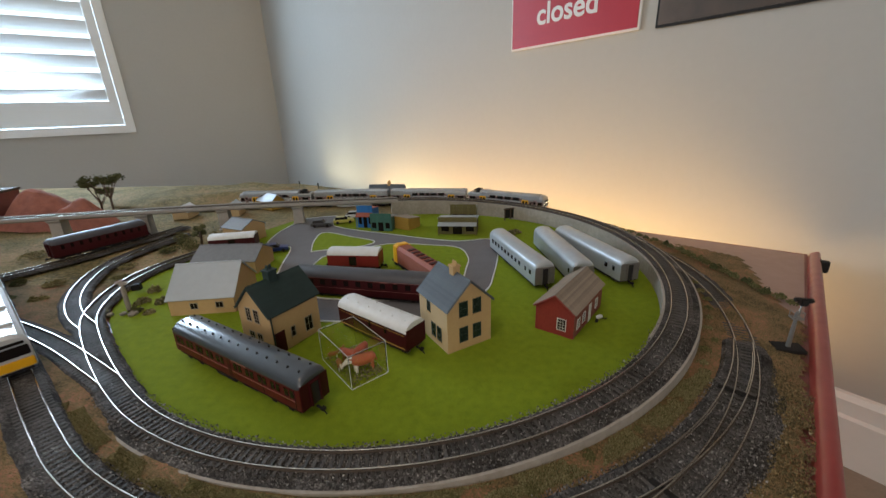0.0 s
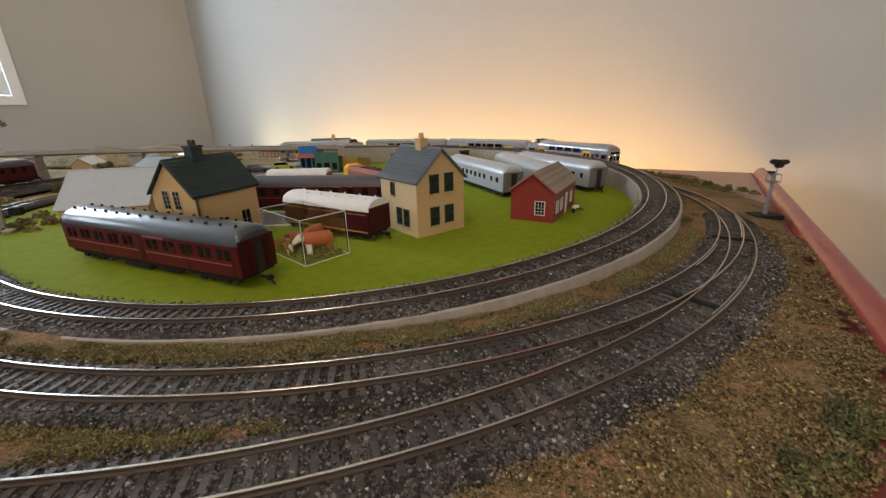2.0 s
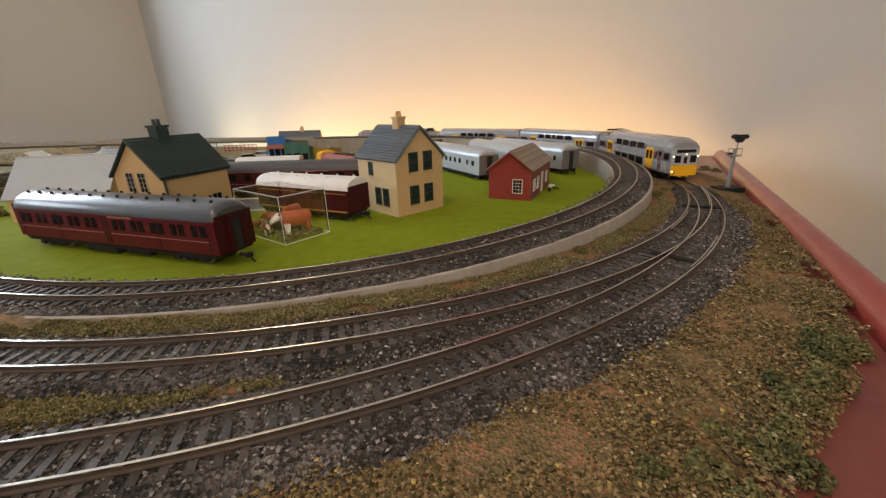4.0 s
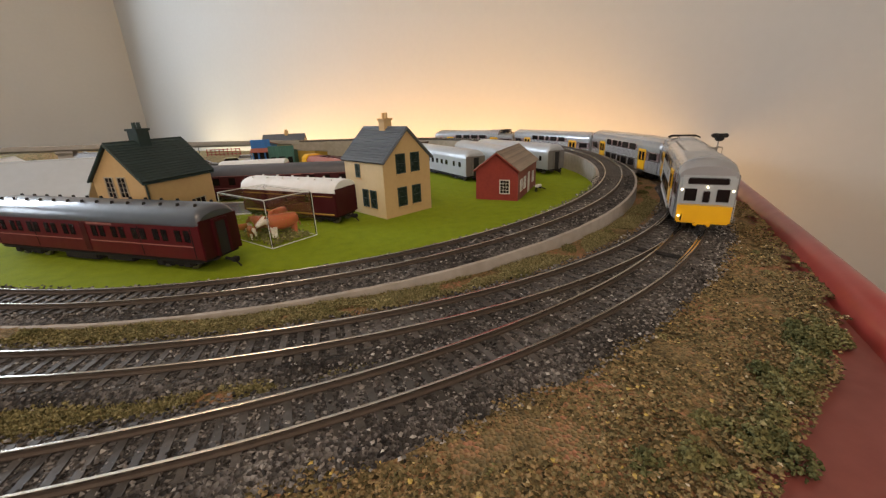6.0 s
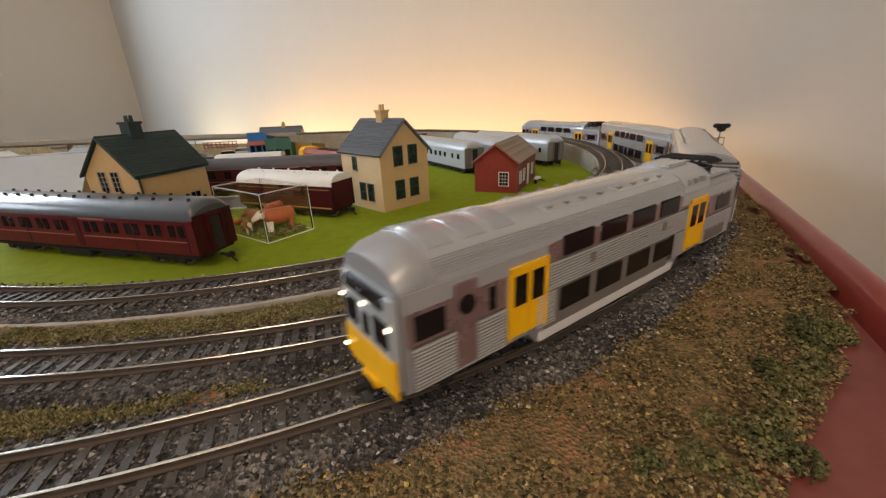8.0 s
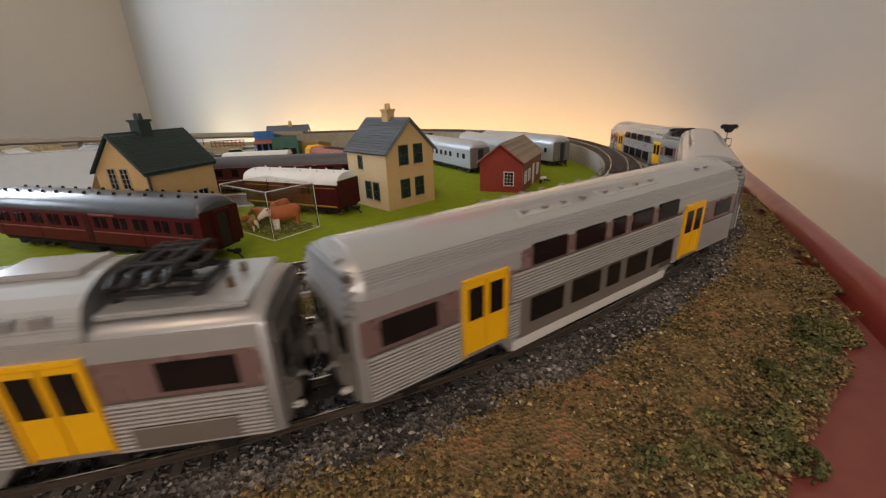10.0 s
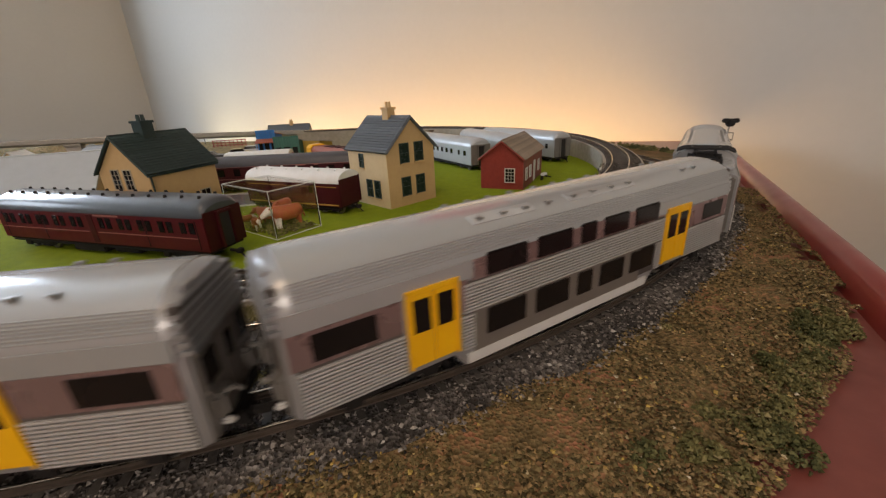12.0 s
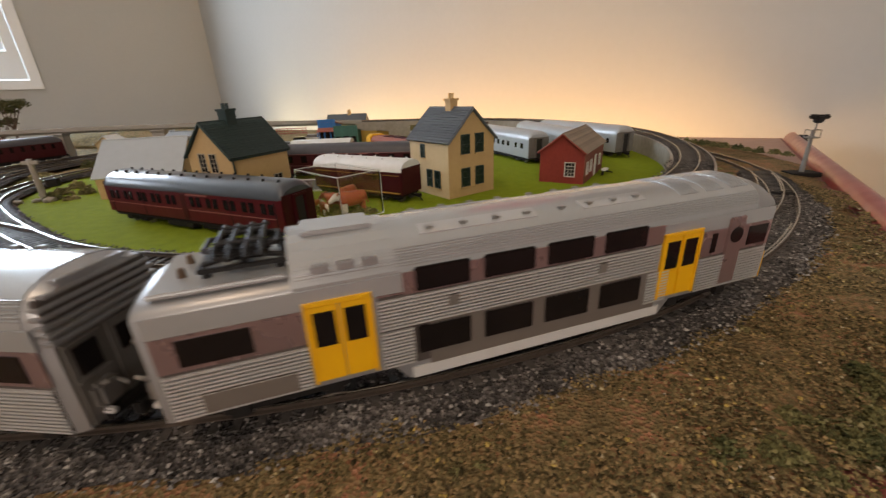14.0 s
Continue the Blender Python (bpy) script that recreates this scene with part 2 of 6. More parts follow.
M_TILE = mat("taupe_tiles", (0.27, 0.215, 0.165), 0.7, alt=(0.19, 0.15, 0.115), scale=250, mix=0.6, obj=0.18, bump=0.2)
M_REDWALL = mat("red_brick_paint", (0.235, 0.026, 0.015), 0.7, alt=(0.165, 0.018, 0.012), scale=350, mix=0.6, bump=0.25)
M_REDSIDE = mat("paler_red_side", (0.24, 0.075, 0.052), 0.75, alt=(0.16, 0.045, 0.033), scale=350, mix=0.6, bump=0.25)
M_FRAME = mat("white_frames", (0.62, 0.60, 0.55), 0.5, scale=200, mix=0.15)
M_FRAMEG = mat("dark_green_frames", (0.016, 0.035, 0.028), 0.5, scale=200, mix=0.2)
M_FRAMEC = mat("stone_frames", (0.34, 0.29, 0.21), 0.6, scale=200, mix=0.2)
M_PANEG = mat("dark_green_pane", (0.010, 0.018, 0.014), 0.25, alt=(0.03, 0.042, 0.034), scale=300, mix=0.8)
M_METALROOF = mat("pale_metal_roof", (0.40, 0.43, 0.455), 0.4, 0.2, alt=(0.34, 0.365, 0.385), scale=120, mix=0.4)
M_GREYROOF = mat("mid_grey_roof", (0.185, 0.185, 0.19), 0.6, scale=150, mix=0.5)
M_TEAL = mat("teal_boards", (0.042, 0.135, 0.105), 0.65, scale=200, mix=0.5, obj=0.1)
M_BLUE = mat("bright_blue_boards", (0.020, 0.145, 0.42), 0.6, scale=200, mix=0.4, obj=0.1)
M_OLIVE = mat("olive_boards", (0.125, 0.105, 0.030), 0.7, scale=200, mix=0.5, obj=0.1)
M_MUSTARD = mat("mustard_boards", (0.36, 0.22, 0.035), 0.7, scale=200, mix=0.4)
M_TERRA = mat("terracotta_roof", (0.30, 0.085, 0.050), 0.7, scale=200, mix=0.5)
M_TIMBER = mat("brown_timber", (0.085, 0.050, 0.028), 0.7, scale=200, mix=0.5)
M_ROCK = mat("pink_rock", (0.34, 0.125, 0.085), 0.9, alt=(0.20, 0.075, 0.055), scale=60, mix=0.8, bump=0.8, bump_scale=120)
M_HILL = speckled("dry_hill", [(0.0, (0.055, 0.044, 0.016)), (0.35, (0.15, 0.118, 0.040)), (0.6, (0.26, 0.19, 0.075)), (0.8, (0.31, 0.19, 0.095)), (1.0, (0.40, 0.30, 0.15))], 260, bump=0.8, size=0.003)
M_SIGN = mat("red_sign", (0.40, 0.012, 0.025), 0.45, scale=60, mix=0.15)
M_INK = mat("white_ink", (0.72, 0.70, 0.68), 0.5, scale=60, mix=0.1)
M_PHOTO = mat("dark_photo", (0.055, 0.045, 0.040), 0.4, alt=(0.16, 0.11, 0.08), scale=12, mix=0.8)
M_ACRYL = clear("acrylic")
M_ACRYLEDGE = mat("acrylic_edge", (0.60, 0.62, 0.59), 0.2, scale=200, mix=0.1)
M_COW = mat("red_brown_hide", (0.34, 0.075, 0.030), 0.5, alt=(0.24, 0.05, 0.02), scale=200, mix=0.5)
M_COWW = mat("white_hide", (0.66, 0.62, 0.56), 0.5, scale=200, mix=0.2)
M_MAST = mat("grey_metal", (0.24, 0.23, 0.215), 0.45, 0.5, scale=200, mix=0.4)
M_LAMP = glow("headlamp", (1.0, 0.86, 0.55), 4.0)
M_CARB = mat("blue_car_paint", (0.015, 0.03, 0.14), 0.3, coat=0.5)
M_CARG = mat("charcoal_car_paint", (0.045, 0.045, 0.045), 0.3, coat=0.5)
M_CARY = mat("yellow_car_paint", (0.45, 0.40, 0.08), 0.3, coat=0.5)
M_CARW = mat("white_car_paint", (0.55, 0.55, 0.55), 0.3, coat=0.5)

# porous and matt surfaces have little surface shine
for m_, level in ((M_BALLAST, 0.2), (M_STONE, 0.2), (M_TURF, 0.15), (M_EARTH, 0.15), (M_FOAM, 0.1), (M_FOAM_D, 0.1), (M_STRAW, 0.1), (M_FIELD, 0.1), (M_UNDER, 0.2), (M_BLACK, 0.3), (M_RUBBER, 0.25), (M_PANE, 0.22), (M_PANEG, 0.2), (M_GREENSL, 0.3), (M_SLEEPER, 0.3), (M_MAROON, 0.3), (M_MAROON_D, 0.25)):
    m_.node_tree.nodes["Principled BSDF"].inputs["Specular IOR Level"].default_value = level

# ---------------------------------------------------------------- building blocks (all sizes in mm)
MM = Matrix.Scale(0.001, 4)


def part(name, bm, material, parent=None, label="", smooth=False):
    """Links a bmesh in mm as one mesh object, under a thing or part if given."""
    me = bpy.data.meshes.new(name)
    bm.to_mesh(me)
    bm.free()
    me.transform(MM)
    if smooth:
        for f in me.polygons:
            f.use_smooth = True
    for m in material if isinstance(material, (list, tuple)) else (material,):
        me.materials.append(m)
    ob = new(name, me)
    if parent:
        ob.parent = parent
    if label:
        tagged(ob, label)
    return ob


def smooth_along(ob):
    """Rounds the shading of all but the end faces, and of faces that meet at a sharp corner."""
    me = ob.data
    for f in me.polygons:
        f.use_smooth = len(f.vertices) == 4
    for e in me.edges:
        e.use_edge_sharp = False
    bm = bmesh.new()
    bm.from_mesh(me)
    for e in bm.edges:
        e.smooth = not (len(e.link_faces) == 2 and e.calc_face_angle(0) > radians(38))
    bm.to_mesh(me)
    bm.free()
    return ob


def piece(name, me, parent, m):
    ob = new(name, me)
    ob.parent = parent
    ob.matrix_basis = m
    return ob


def thing(name, x, y, z, rz, label, category, group="", kind=""):
    ob = new(name)
    ob.empty_display_size = 0.01
    ob.matrix_world = pose(x * 0.001, y * 0.001, z * 0.001, 0, 0, rz)
    return tagged(ob, label, category, group, kind)


def box(bm, x0, x1, y0, y1, z0, z1, bev=0.0, m=None):
    r = bmesh.ops.create_cube(bm, size=1)
    vs = r["verts"]
    for v in vs:
        v.co = Vector((x0 + (v.co.x + 0.5) * (x1 - x0), y0 + (v.co.y + 0.5) * (y1 - y0), z0 + (v.co.z + 0.5) * (z1 - z0)))
    if bev:
        es = list({e for v in vs for e in v.link_edges})
        vs = list({v for f in bmesh.ops.bevel(bm, geom=es, offset=bev, segments=2, affect="EDGES")["faces"] for v in f.verts} | {v for v in vs if v.is_valid})
    if m is not None:
        bmesh.ops.transform(bm, matrix=m, verts=vs)
    return bm


def cyl(bm, x, y, z0, z1, r, r2=None, seg=12, m=None):
    res = bmesh.ops.create_cone(bm, cap_ends=True, segments=seg, radius1=r, radius2=r if r2 is None else r2, depth=z1 - z0)
    for v in res["verts"]:
        v.co += Vector((x, y, (z0 + z1) / 2))
    if m is not None:
        bmesh.ops.transform(bm, matrix=m, verts=res["verts"])
    return bm


def rod(bm, a, b, r, seg=6):
    a, b = Vector(a), Vector(b)
    res = bmesh.ops.create_cone(bm, cap_ends=True, segments=seg, radius1=r, radius2=r, depth=(b - a).length)
    q = (b - a).to_track_quat("Z", "Y").to_matrix().to_4x4()
    bmesh.ops.transform(bm, matrix=Matrix.Translation((a + b) / 2) @ q, verts=res["verts"])
    return bm


def prism(bm, profile, x0, x1):
    """Profile of (y, z) drawn along x."""
    a = [bm.verts.new((x0, y, z)) for y, z in profile]
    b = [bm.verts.new((x1, y, z)) for y, z in profile]
    n = len(profile)
    for i in range(n):
        bm.faces.new((a[i], a[(i + 1) % n], b[(i + 1) % n], b[i]))
    bm.faces.new(a[::-1])
    bm.faces.new(b)
    bmesh.ops.recalc_face_normals(bm, faces=bm.faces)
    return bm


def loft(bm, rings, cap=True):
    """Closed rings of points joined one to the next."""
    vs = [[bm.verts.new(p) for p in r] for r in rings]
    n = len(rings[0])
    for a, b in zip(vs, vs[1:]):
        for i in range(n):
            bm.faces.new((a[i], a[(i + 1) % n], b[(i + 1) % n], b[i]))
    if cap:
        bm.faces.new(vs[0][::-1])
        bm.faces.new(vs[-1])
    bmesh.ops.recalc_face_normals(bm, faces=bm.faces)
    return bm


def sweep(bm, path, profile, cap=True):
    """Profile of (left, up) drawn along a path of (x, y, z)."""
    rings = []
    for i, p in enumerate(path):
        a, b = path[max(i - 1, 0)], path[min(i + 1, len(path) - 1)]
        t = Vector((b[0] - a[0], b[1] - a[1], 0)).normalized()
        n = Vector((-t.y, t.x, 0))
        prof = profile(i) if callable(profile) else profile
        rings.append([Vector(p) + n * u + Vector((0, 0, v)) for u, v in prof])
    return loft(bm, rings, cap)


def sheet(bm, outline, z):
    f = bm.faces.new([bm.verts.new((x, y, z)) for x, y in outline])
    bmesh.ops.triangulate(bm, faces=[f])
    bmesh.ops.recalc_face_normals(bm, faces=bm.faces)
    for f in bm.faces:
        if f.normal.z < 0:
            f.normal_flip()
    return bm


def resample(pts, step):
    """Even steps along a polyline of (x, y, z), rounded by a spline."""
    pts = [Vector(p) for p in pts]
    fine = []
    for i in range(len(pts) - 1):
        p0, p1, p2, p3 = pts[max(i - 1, 0)], pts[i], pts[i + 1], pts[min(i + 2, len(pts) - 1)]
        k = max(int((p2 - p1).length / 4), 2)
        for j in range(k):
            t = j / k
            fine.append(0.5 * ((2 * p1) + (p2 - p0) * t + (2 * p0 - 5 * p1 + 4 * p2 - p3) * t * t + (3 * p1 - p0 - 3 * p2 + p3) * t ** 3))
    fine.append(pts[-1])
    out, need = [fine[0]], step
    for a, b in zip(fine, fine[1:]):
        d = (b - a).length
        while d >= need and d > 1e-6:
            a = a + (b - a) * (need / d)
            out.append(a.copy())
            d -= need
            need = step
        need -= d
    return out


def arc(cx, cy, r, a0, a1, z0, z1, step=4.0):
    n = max(int(abs(a1 - a0) / step), 2)
    return [(cx + r * math.cos(radians(a0 + (a1 - a0) * i / n)), cy + r * math.sin(radians(a0 + (a1 - a0) * i / n)), z0 + (z1 - z0) * i / n) for i in range(n + 1)]


def chips(name, spots, material, parent=None, squash=0.7, rng=random.Random(1)):
    """Loose flakes and stones in one mesh: spots of (x, y, z, size)."""
    vs, fs = [], []
    base = [(1, 0, 0), (-1, 0, 0), (0, 1, 0), (0, -1, 0), (0, 0, 1), (0, 0, -1)]
    tris = [(0, 2, 4), (2, 1, 4), (1, 3, 4), (3, 0, 4), (2, 0, 5), (1, 2, 5), (3, 1, 5), (0, 3, 5)]
    for x, y, z, s in spots:
        k = len(vs)
        ca, sa = math.cos(a := rng.uniform(0, 6.28)), math.sin(a)
        for bx, by, bz in base:
            f = s * rng.uniform(0.6, 1.25)
            px, py, pz = bx * f + rng.uniform(-0.3, 0.3) * s, by * f + rng.uniform(-0.3, 0.3) * s, bz * f * squash + bx * s * 0.25
            vs.append(((x + px * ca - py * sa) * 0.001, (y + px * sa + py * ca) * 0.001, (z + pz) * 0.001))
        fs += [(k + a, k + b, k + c) for a, b, c in tris]
    me = bpy.data.meshes.new(name)
    me.from_pydata(vs, [], fs)
    me.materials.append(material)
    ob = new(name, me)
    if parent:
        ob.parent = parent
    return ob


def fibres(name, spots, material, rng=random.Random(2)):
    """Fine grass fibres in one mesh: spots of (x, y, z, length)."""
    vs, fs = [], []
    for x, y, z, ln in spots:
        k = len(vs)
        a, w, lean = rng.uniform(0, 6.28), rng.uniform(0.10, 0.2), rng.uniform(0.25, 1.1)
        b = rng.uniform(0, 6.28)
        ca, sa = math.cos(a) * w, math.sin(a) * w
        vs += [((x - ca) * 0.001, (y - sa) * 0.001, z * 0.001), ((x + ca) * 0.001, (y + sa) * 0.001, z * 0.001),
               ((x + math.cos(b) * ln * math.sin(lean)) * 0.001, (y + math.sin(b) * ln * math.sin(lean)) * 0.001, (z + ln * math.cos(lean)) * 0.001)]
        fs.append((k, k + 1, k + 2))
    me = bpy.data.meshes.new(name)
    me.from_pydata(vs, [], fs)
    me.materials.append(material)
    return new(name, me)


# ---------------------------------------------------------------- lines of the plan
A_C, A_R = (-89.0, 631.0), 403.0
B_C, B_R = (-78.0, 611.0), 447.0
C_C, C_R = (-140.0, 620.0), 509.0
GROUND, RAIL = 4.5, 11.0


def a_height(deg):
    """Rail height on the climbing line, by the angle round its centre."""
    return float(np.interp(deg, [-160, -122, -100, -90, -77, -60, -45, -25, 0, 45, 90, 108], [8, 9, 10.5, 12, 14.5, 18.5, 21.5, 25.5, 29.5, 34, 39, 42]))


def c_height(deg):
    """Rail height on the outer line, which falls a little towards the back."""
    return float(np.interp(deg, [-120, -45, -25, -5, 10, 30, 48, 90], [RAIL, RAIL, 8.0, 3.5, 1.0, -1.2, -2.6, -3.5]))


A_CLIMB = [(A_C[0] + A_R * math.cos(radians(d)), A_C[1] + A_R * math.sin(radians(d)), a_height(d)) for d in range(-122, 109, 3)]
A_END = A_CLIMB[-1]
A_VIA = [(A_END[0] - 0.951 * s, A_END[1] - 0.309 * s, float(np.interp(s, [0, 270, 475, 810, 1000], [42, 54, 60, 66, 68]))) for s in range(0, 1001, 40)]
A_LEFT = [A_CLIMB[1], A_CLIMB[0], (-350, 321, 9), (-420, 375, 9), (-480, 428, 9), (-513, 472, 9), (-539, 530, 9), (-549, 595, 9), (-540, 655, 9), (-512, 715, 9), (-470, 770, 9)]
D_LINE = [(-468, 417, 9), (-517, 446, 9), (-568, 490, 9), (-614, 549, 9), (-646, 614, 9), (-660, 680, 9), (-655, 760, 9), (-640, 840, 9)]
E_LINE = [(-345, 317, 9), (-385, 337, 9), (-440, 364, 9), (-495, 388, 9), (-560, 412, 9), (-640, 436, 9), (-760, 470, 9), (-900, 520, 9)]
F_LINE = [(-860, 470, 9), (-800, 580, 9), (-750, 680, 9), (-715, 790, 9), (-690, 900, 9)]
B_LINE = [(-327 - 0.83 * s, 238 + 0.557 * s, RAIL) for s in (700, 500, 300, 150, 60)] + arc(*B_C, B_R, -123, -27, RAIL, RAIL)
C_LINE = [(C_C[0] + C_R * math.cos(radians(-118)) - 0.883 * s, C_C[1] + C_R * math.sin(radians(-118)) + 0.469 * s, RAIL) for s in (800, 600, 400, 200, 60)] + [(C_C[0] + C_R * math.cos(radians(d)), C_C[1] + C_R * math.sin(radians(d)), c_height(d)) for d in range(-118, 91, 4)] + [(-140 - s, 1129, c_height(90)) for s in (60, 200, 400, 600, 800)]


def train_point(s):
    """On the outer line, s mm past its easternmost point as the train runs."""
    a = -s / C_R
    if a < radians(-118):
        over = -(a - radians(-118)) * C_R
        a = radians(-118)
        return Vector((C_C[0] + C_R * math.cos(a) - 0.883 * over, C_C[1] + C_R * math.sin(a) + 0.469 * over, RAIL))
    if a > radians(90):
        return Vector((-140 - (a - radians(90)) * C_R, 1129, c_height(90)))
    return Vector((C_C[0] + C_R * math.cos(a), C_C[1] + C_R * math.sin(a), c_height(math.degrees(a))))


# ---------------------------------------------------------------- the room
def wall(name, a0, a1, b0, b1, z0, z1, holes=(), along="a"):
    """A wall slab of the room between two corners; holes as (from, to, low, high) along it."""
    bm = bmesh.new()
    cuts = sorted({v for h in holes for v in h[:2]} | ({a0, a1} if along == "a" else {b0, b1}))
    for u0, u1 in zip(cuts, cuts[1:]):
        gaps = [h for h in holes if h[0] <= u0 and h[1] >= u1]
        spans = [(z0, gaps[0][2]), (gaps[0][3], z1)] if gaps else [(z0, z1)]
        for w0, w1 in spans:
            aa, bb = ((u0, u1), (b0, b1)) if along == "a" else ((a0, a1), (u0, u1))
            box(bm, aa[0], aa[1], -bb[1], -bb[0], w0, w1)
    ob = part(name, bm, M_WALL)
    ob.matrix_world = ROOM
    return tagged(ob, "warm off-white painted plaster wall of the room", "wall", kind="structure")


ROOM = pose(CORNER.x * 0.001, CORNER.y * 0.001, 0, 0, 0, ROOM_YAW)
wall("wall_sign", -120, 4700, -120, 0, FLOOR, CEIL)
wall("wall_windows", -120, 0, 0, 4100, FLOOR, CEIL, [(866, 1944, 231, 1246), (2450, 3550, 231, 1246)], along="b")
wall("wall_back", -120, 4700, 4100, 4220, FLOOR, CEIL)
# opening in the far end wall is invented to go with the fill lamp
wall("wall_far_end", 4700, 4820, -120, 4220, FLOOR, CEIL, [(2000, 3400, 350, 1450)], along="b")
bm = box(bmesh.new(), -120, 4820, -4220, 120, FLOOR - 60, FLOOR)
fl = tagged(part("floor", bm, M_FLOOR), "brown carpeted floor of the room", "floor", kind="structure")
fl.matrix_world = ROOM
bm = box(bmesh.new(), -120, 4820, -4220, 120, CEIL, CEIL + 60)
ce = tagged(part("ceiling", bm, M_CEIL), "plain white painted ceiling", "ceiling", kind="structure")
ce.matrix_world = ROOM
bm = bmesh.new()
prism(bm, [(0, FLOOR), (-18, FLOOR), (-18, FLOOR + 95), (-12, FLOOR + 100), (-12, FLOOR + 128), (-6, FLOOR + 138), (0, FLOOR + 140)], 0, 4700)
sk = tagged(part("baseboard", bm, M_TRIM), "white moulded skirting board along the wall", "skirting board", kind="structure")
sk.matrix_world = ROOM


def shuttered_window(name, b0, b1, z0, z1):
    """A plantation shutter in the opening of the left wall: casing, stiles, rails and tilted slats."""
    w = thing(name, 0, 0, 0, 0, "white plantation shutter with tilted slats, daylight behind", "window", kind="structure")
    w.matrix_world = ROOM
    bm = bmesh.new()
    for y0, y1, w0, w1 in ((b0 - 42, b0, z0 - 42, z1 + 42), (b1, b1 + 42, z0 - 42, z1 + 42), (b0, b1, z0 - 42, z0), (b0, b1, z1, z1 + 42)):
        box(bm, -40, 14, -y1, -y0, w0, w1, 2)
    part("window_frame", bm, M_TRIM, w)
    mid = (b0 + b1) / 2
    for y0, y1 in ((b0 + 4, mid - 3), (mid + 3, b1 - 4)):
        bm = bmesh.new()
        for p0, p1, w0, w1 in ((y0, y0 + 42, z0 + 5, z1 - 5), (y1 - 42, y1, z0 + 5, z1 - 5), (y0 + 42, y1 - 42, z0 + 5, z0 + 130), (y0 + 42, y1 - 42, z1 - 90, z1 - 5)):
            box(bm, -24, 2, -p1, -p0, w0, w1, 1.5)
        leaf = part("shutter_leaf", bm, M_SHUT, w)
        z = z0 + 165
        bm = bmesh.new()
        prof = [(math.cos(a) * 42, math.sin(a) * 4.5) for a in [i * math.pi / 5 for i in range(10)]]
        loft(bm, [[(u, -y, v) for u, v in prof] for y in (y0 + 43, y1 - 43)])
        slat = bpy.data.meshes.new("slat")
        bmesh.ops.recalc_face_normals(bm, faces=bm.faces)
        bm.to_mesh(slat)
        bm.free()
        slat.transform(MM)
        slat.materials.append(M_SHUT)
        while z < z1 - 110:
            piece("slat", slat, leaf, pose(-0.011, 0, z * 0.001, 0, -42, 0))
            z += 84
    bm = box(bmesh.new(), -112, -108, -b1, -b0, z0, z1)
    part("backdrop", bm, M_DAY, w, "bright daylight outside")
    return w


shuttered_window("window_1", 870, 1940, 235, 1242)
# second window is out of view, added to go with the rear fill
shuttered_window("unseen_window", 2454, 3546, 235, 1242)

# sign and picture on the wall
SIGN_A = (Vector((131, 1252, 0)) - CORNER).dot(WD)


def wall_board(name, a0, a1, z0, z1, face, edge, label, category):
    t = thing(name, 0, 0, 0, 0, label, category)
    t.matrix_world = ROOM @ pose((a0 + a1) * 0.0005, -0.001, z0 * 0.001)
    w = (a1 - a0) / 2
    part("border", box(bmesh.new(), -w, w, -5, 0, 0, z1 - z0, 0.8), edge, t, "thin white edge")
    part("panel", box(bmesh.new(), -w + 5, w - 5, -6.2, -4.5, 5, z1 - z0 - 5), face, t)
    return t


sign = wall_board("wall_sign_board", SIGN_A - 2, SIGN_A + 360, 404, 720, M_SIGN, M_INK, "red wall sign with white lettering and a white edge", "sign")
cu = bpy.data.curves.new("lettering", "FONT")
cu.body, cu.size, cu.extrude, cu.align_x, cu.offset = "closed", 0.068, 0.0004, "CENTER", 0.0012
letters = new("lettering", cu)
cu.materials.append(M_INK)
letters.parent = sign
letters.matrix_basis = pose(-0.006, -0.0068, 0.052, 90, 0, 0)
wall_board("framed_picture", SIGN_A + 393, SIGN_A + 820, 401, 720, M_PHOTO, M_BLACK, "dark brown photographic print on the wall", "picture")

# ---------------------------------------------------------------- the board and its rim
RD = Vector((0.584, 0.812))
RN = Vector((0.812, -0.584))
RIM0 = Vector((191, 131))


def rim(s, off):
    """Along the rim from the near end, off mm outwards."""
    p = RIM0 + RD * s + RN * off
    return (p.x, p.y)


FAR_END = 720
table = thing("layout_board", 0, 0, 0, 0, "red painted layout board with a raised timber rim", "table", kind="structure")
bm = bmesh.new()
outline = [rim(-420, 0), rim(FAR_END, 0), (342, 890), (225, 1025), (100, 1125), (-60, 1195), (-300, 1330), (-700, 1560), (-1900, 1560), (-1900, -60), (-500, -330)]
f = bm.faces.new([bm.verts.new((x, y, 1.6 - 0.0095 * (y - 60))) for x, y in outline])
ex = bmesh.ops.extrude_face_region(bm, geom=[f])
for v in [g for g in ex["geom"] if isinstance(g, bmesh.types.BMVert)]:
    v.co.z -= 22
bmesh.ops.recalc_face_normals(bm, faces=bm.faces)
part("board_top", bm, M_RED_BOARD, table)
bm = bmesh.new()
pts = [(*rim(s, 0), 0.4 - 0.0077 * s) for s in range(-420, FAR_END + 1, 70)]
sweep(bm, pts, [(0.6, -30), (0.6, 0.5), (-0.4, 4.0), (-1.8, 7.4), (-3.6, 9.9), (-6.0, 11.8), (-8.6, 12.9), (-11, 13.3), (-13, 12.6), (-14.4, 11.2), (-15, 9.0), (-15, -30)])
rm = part("rim", bm, M_RED_RIM, table, "glossy red rounded timber rim")
smooth_along(rm)
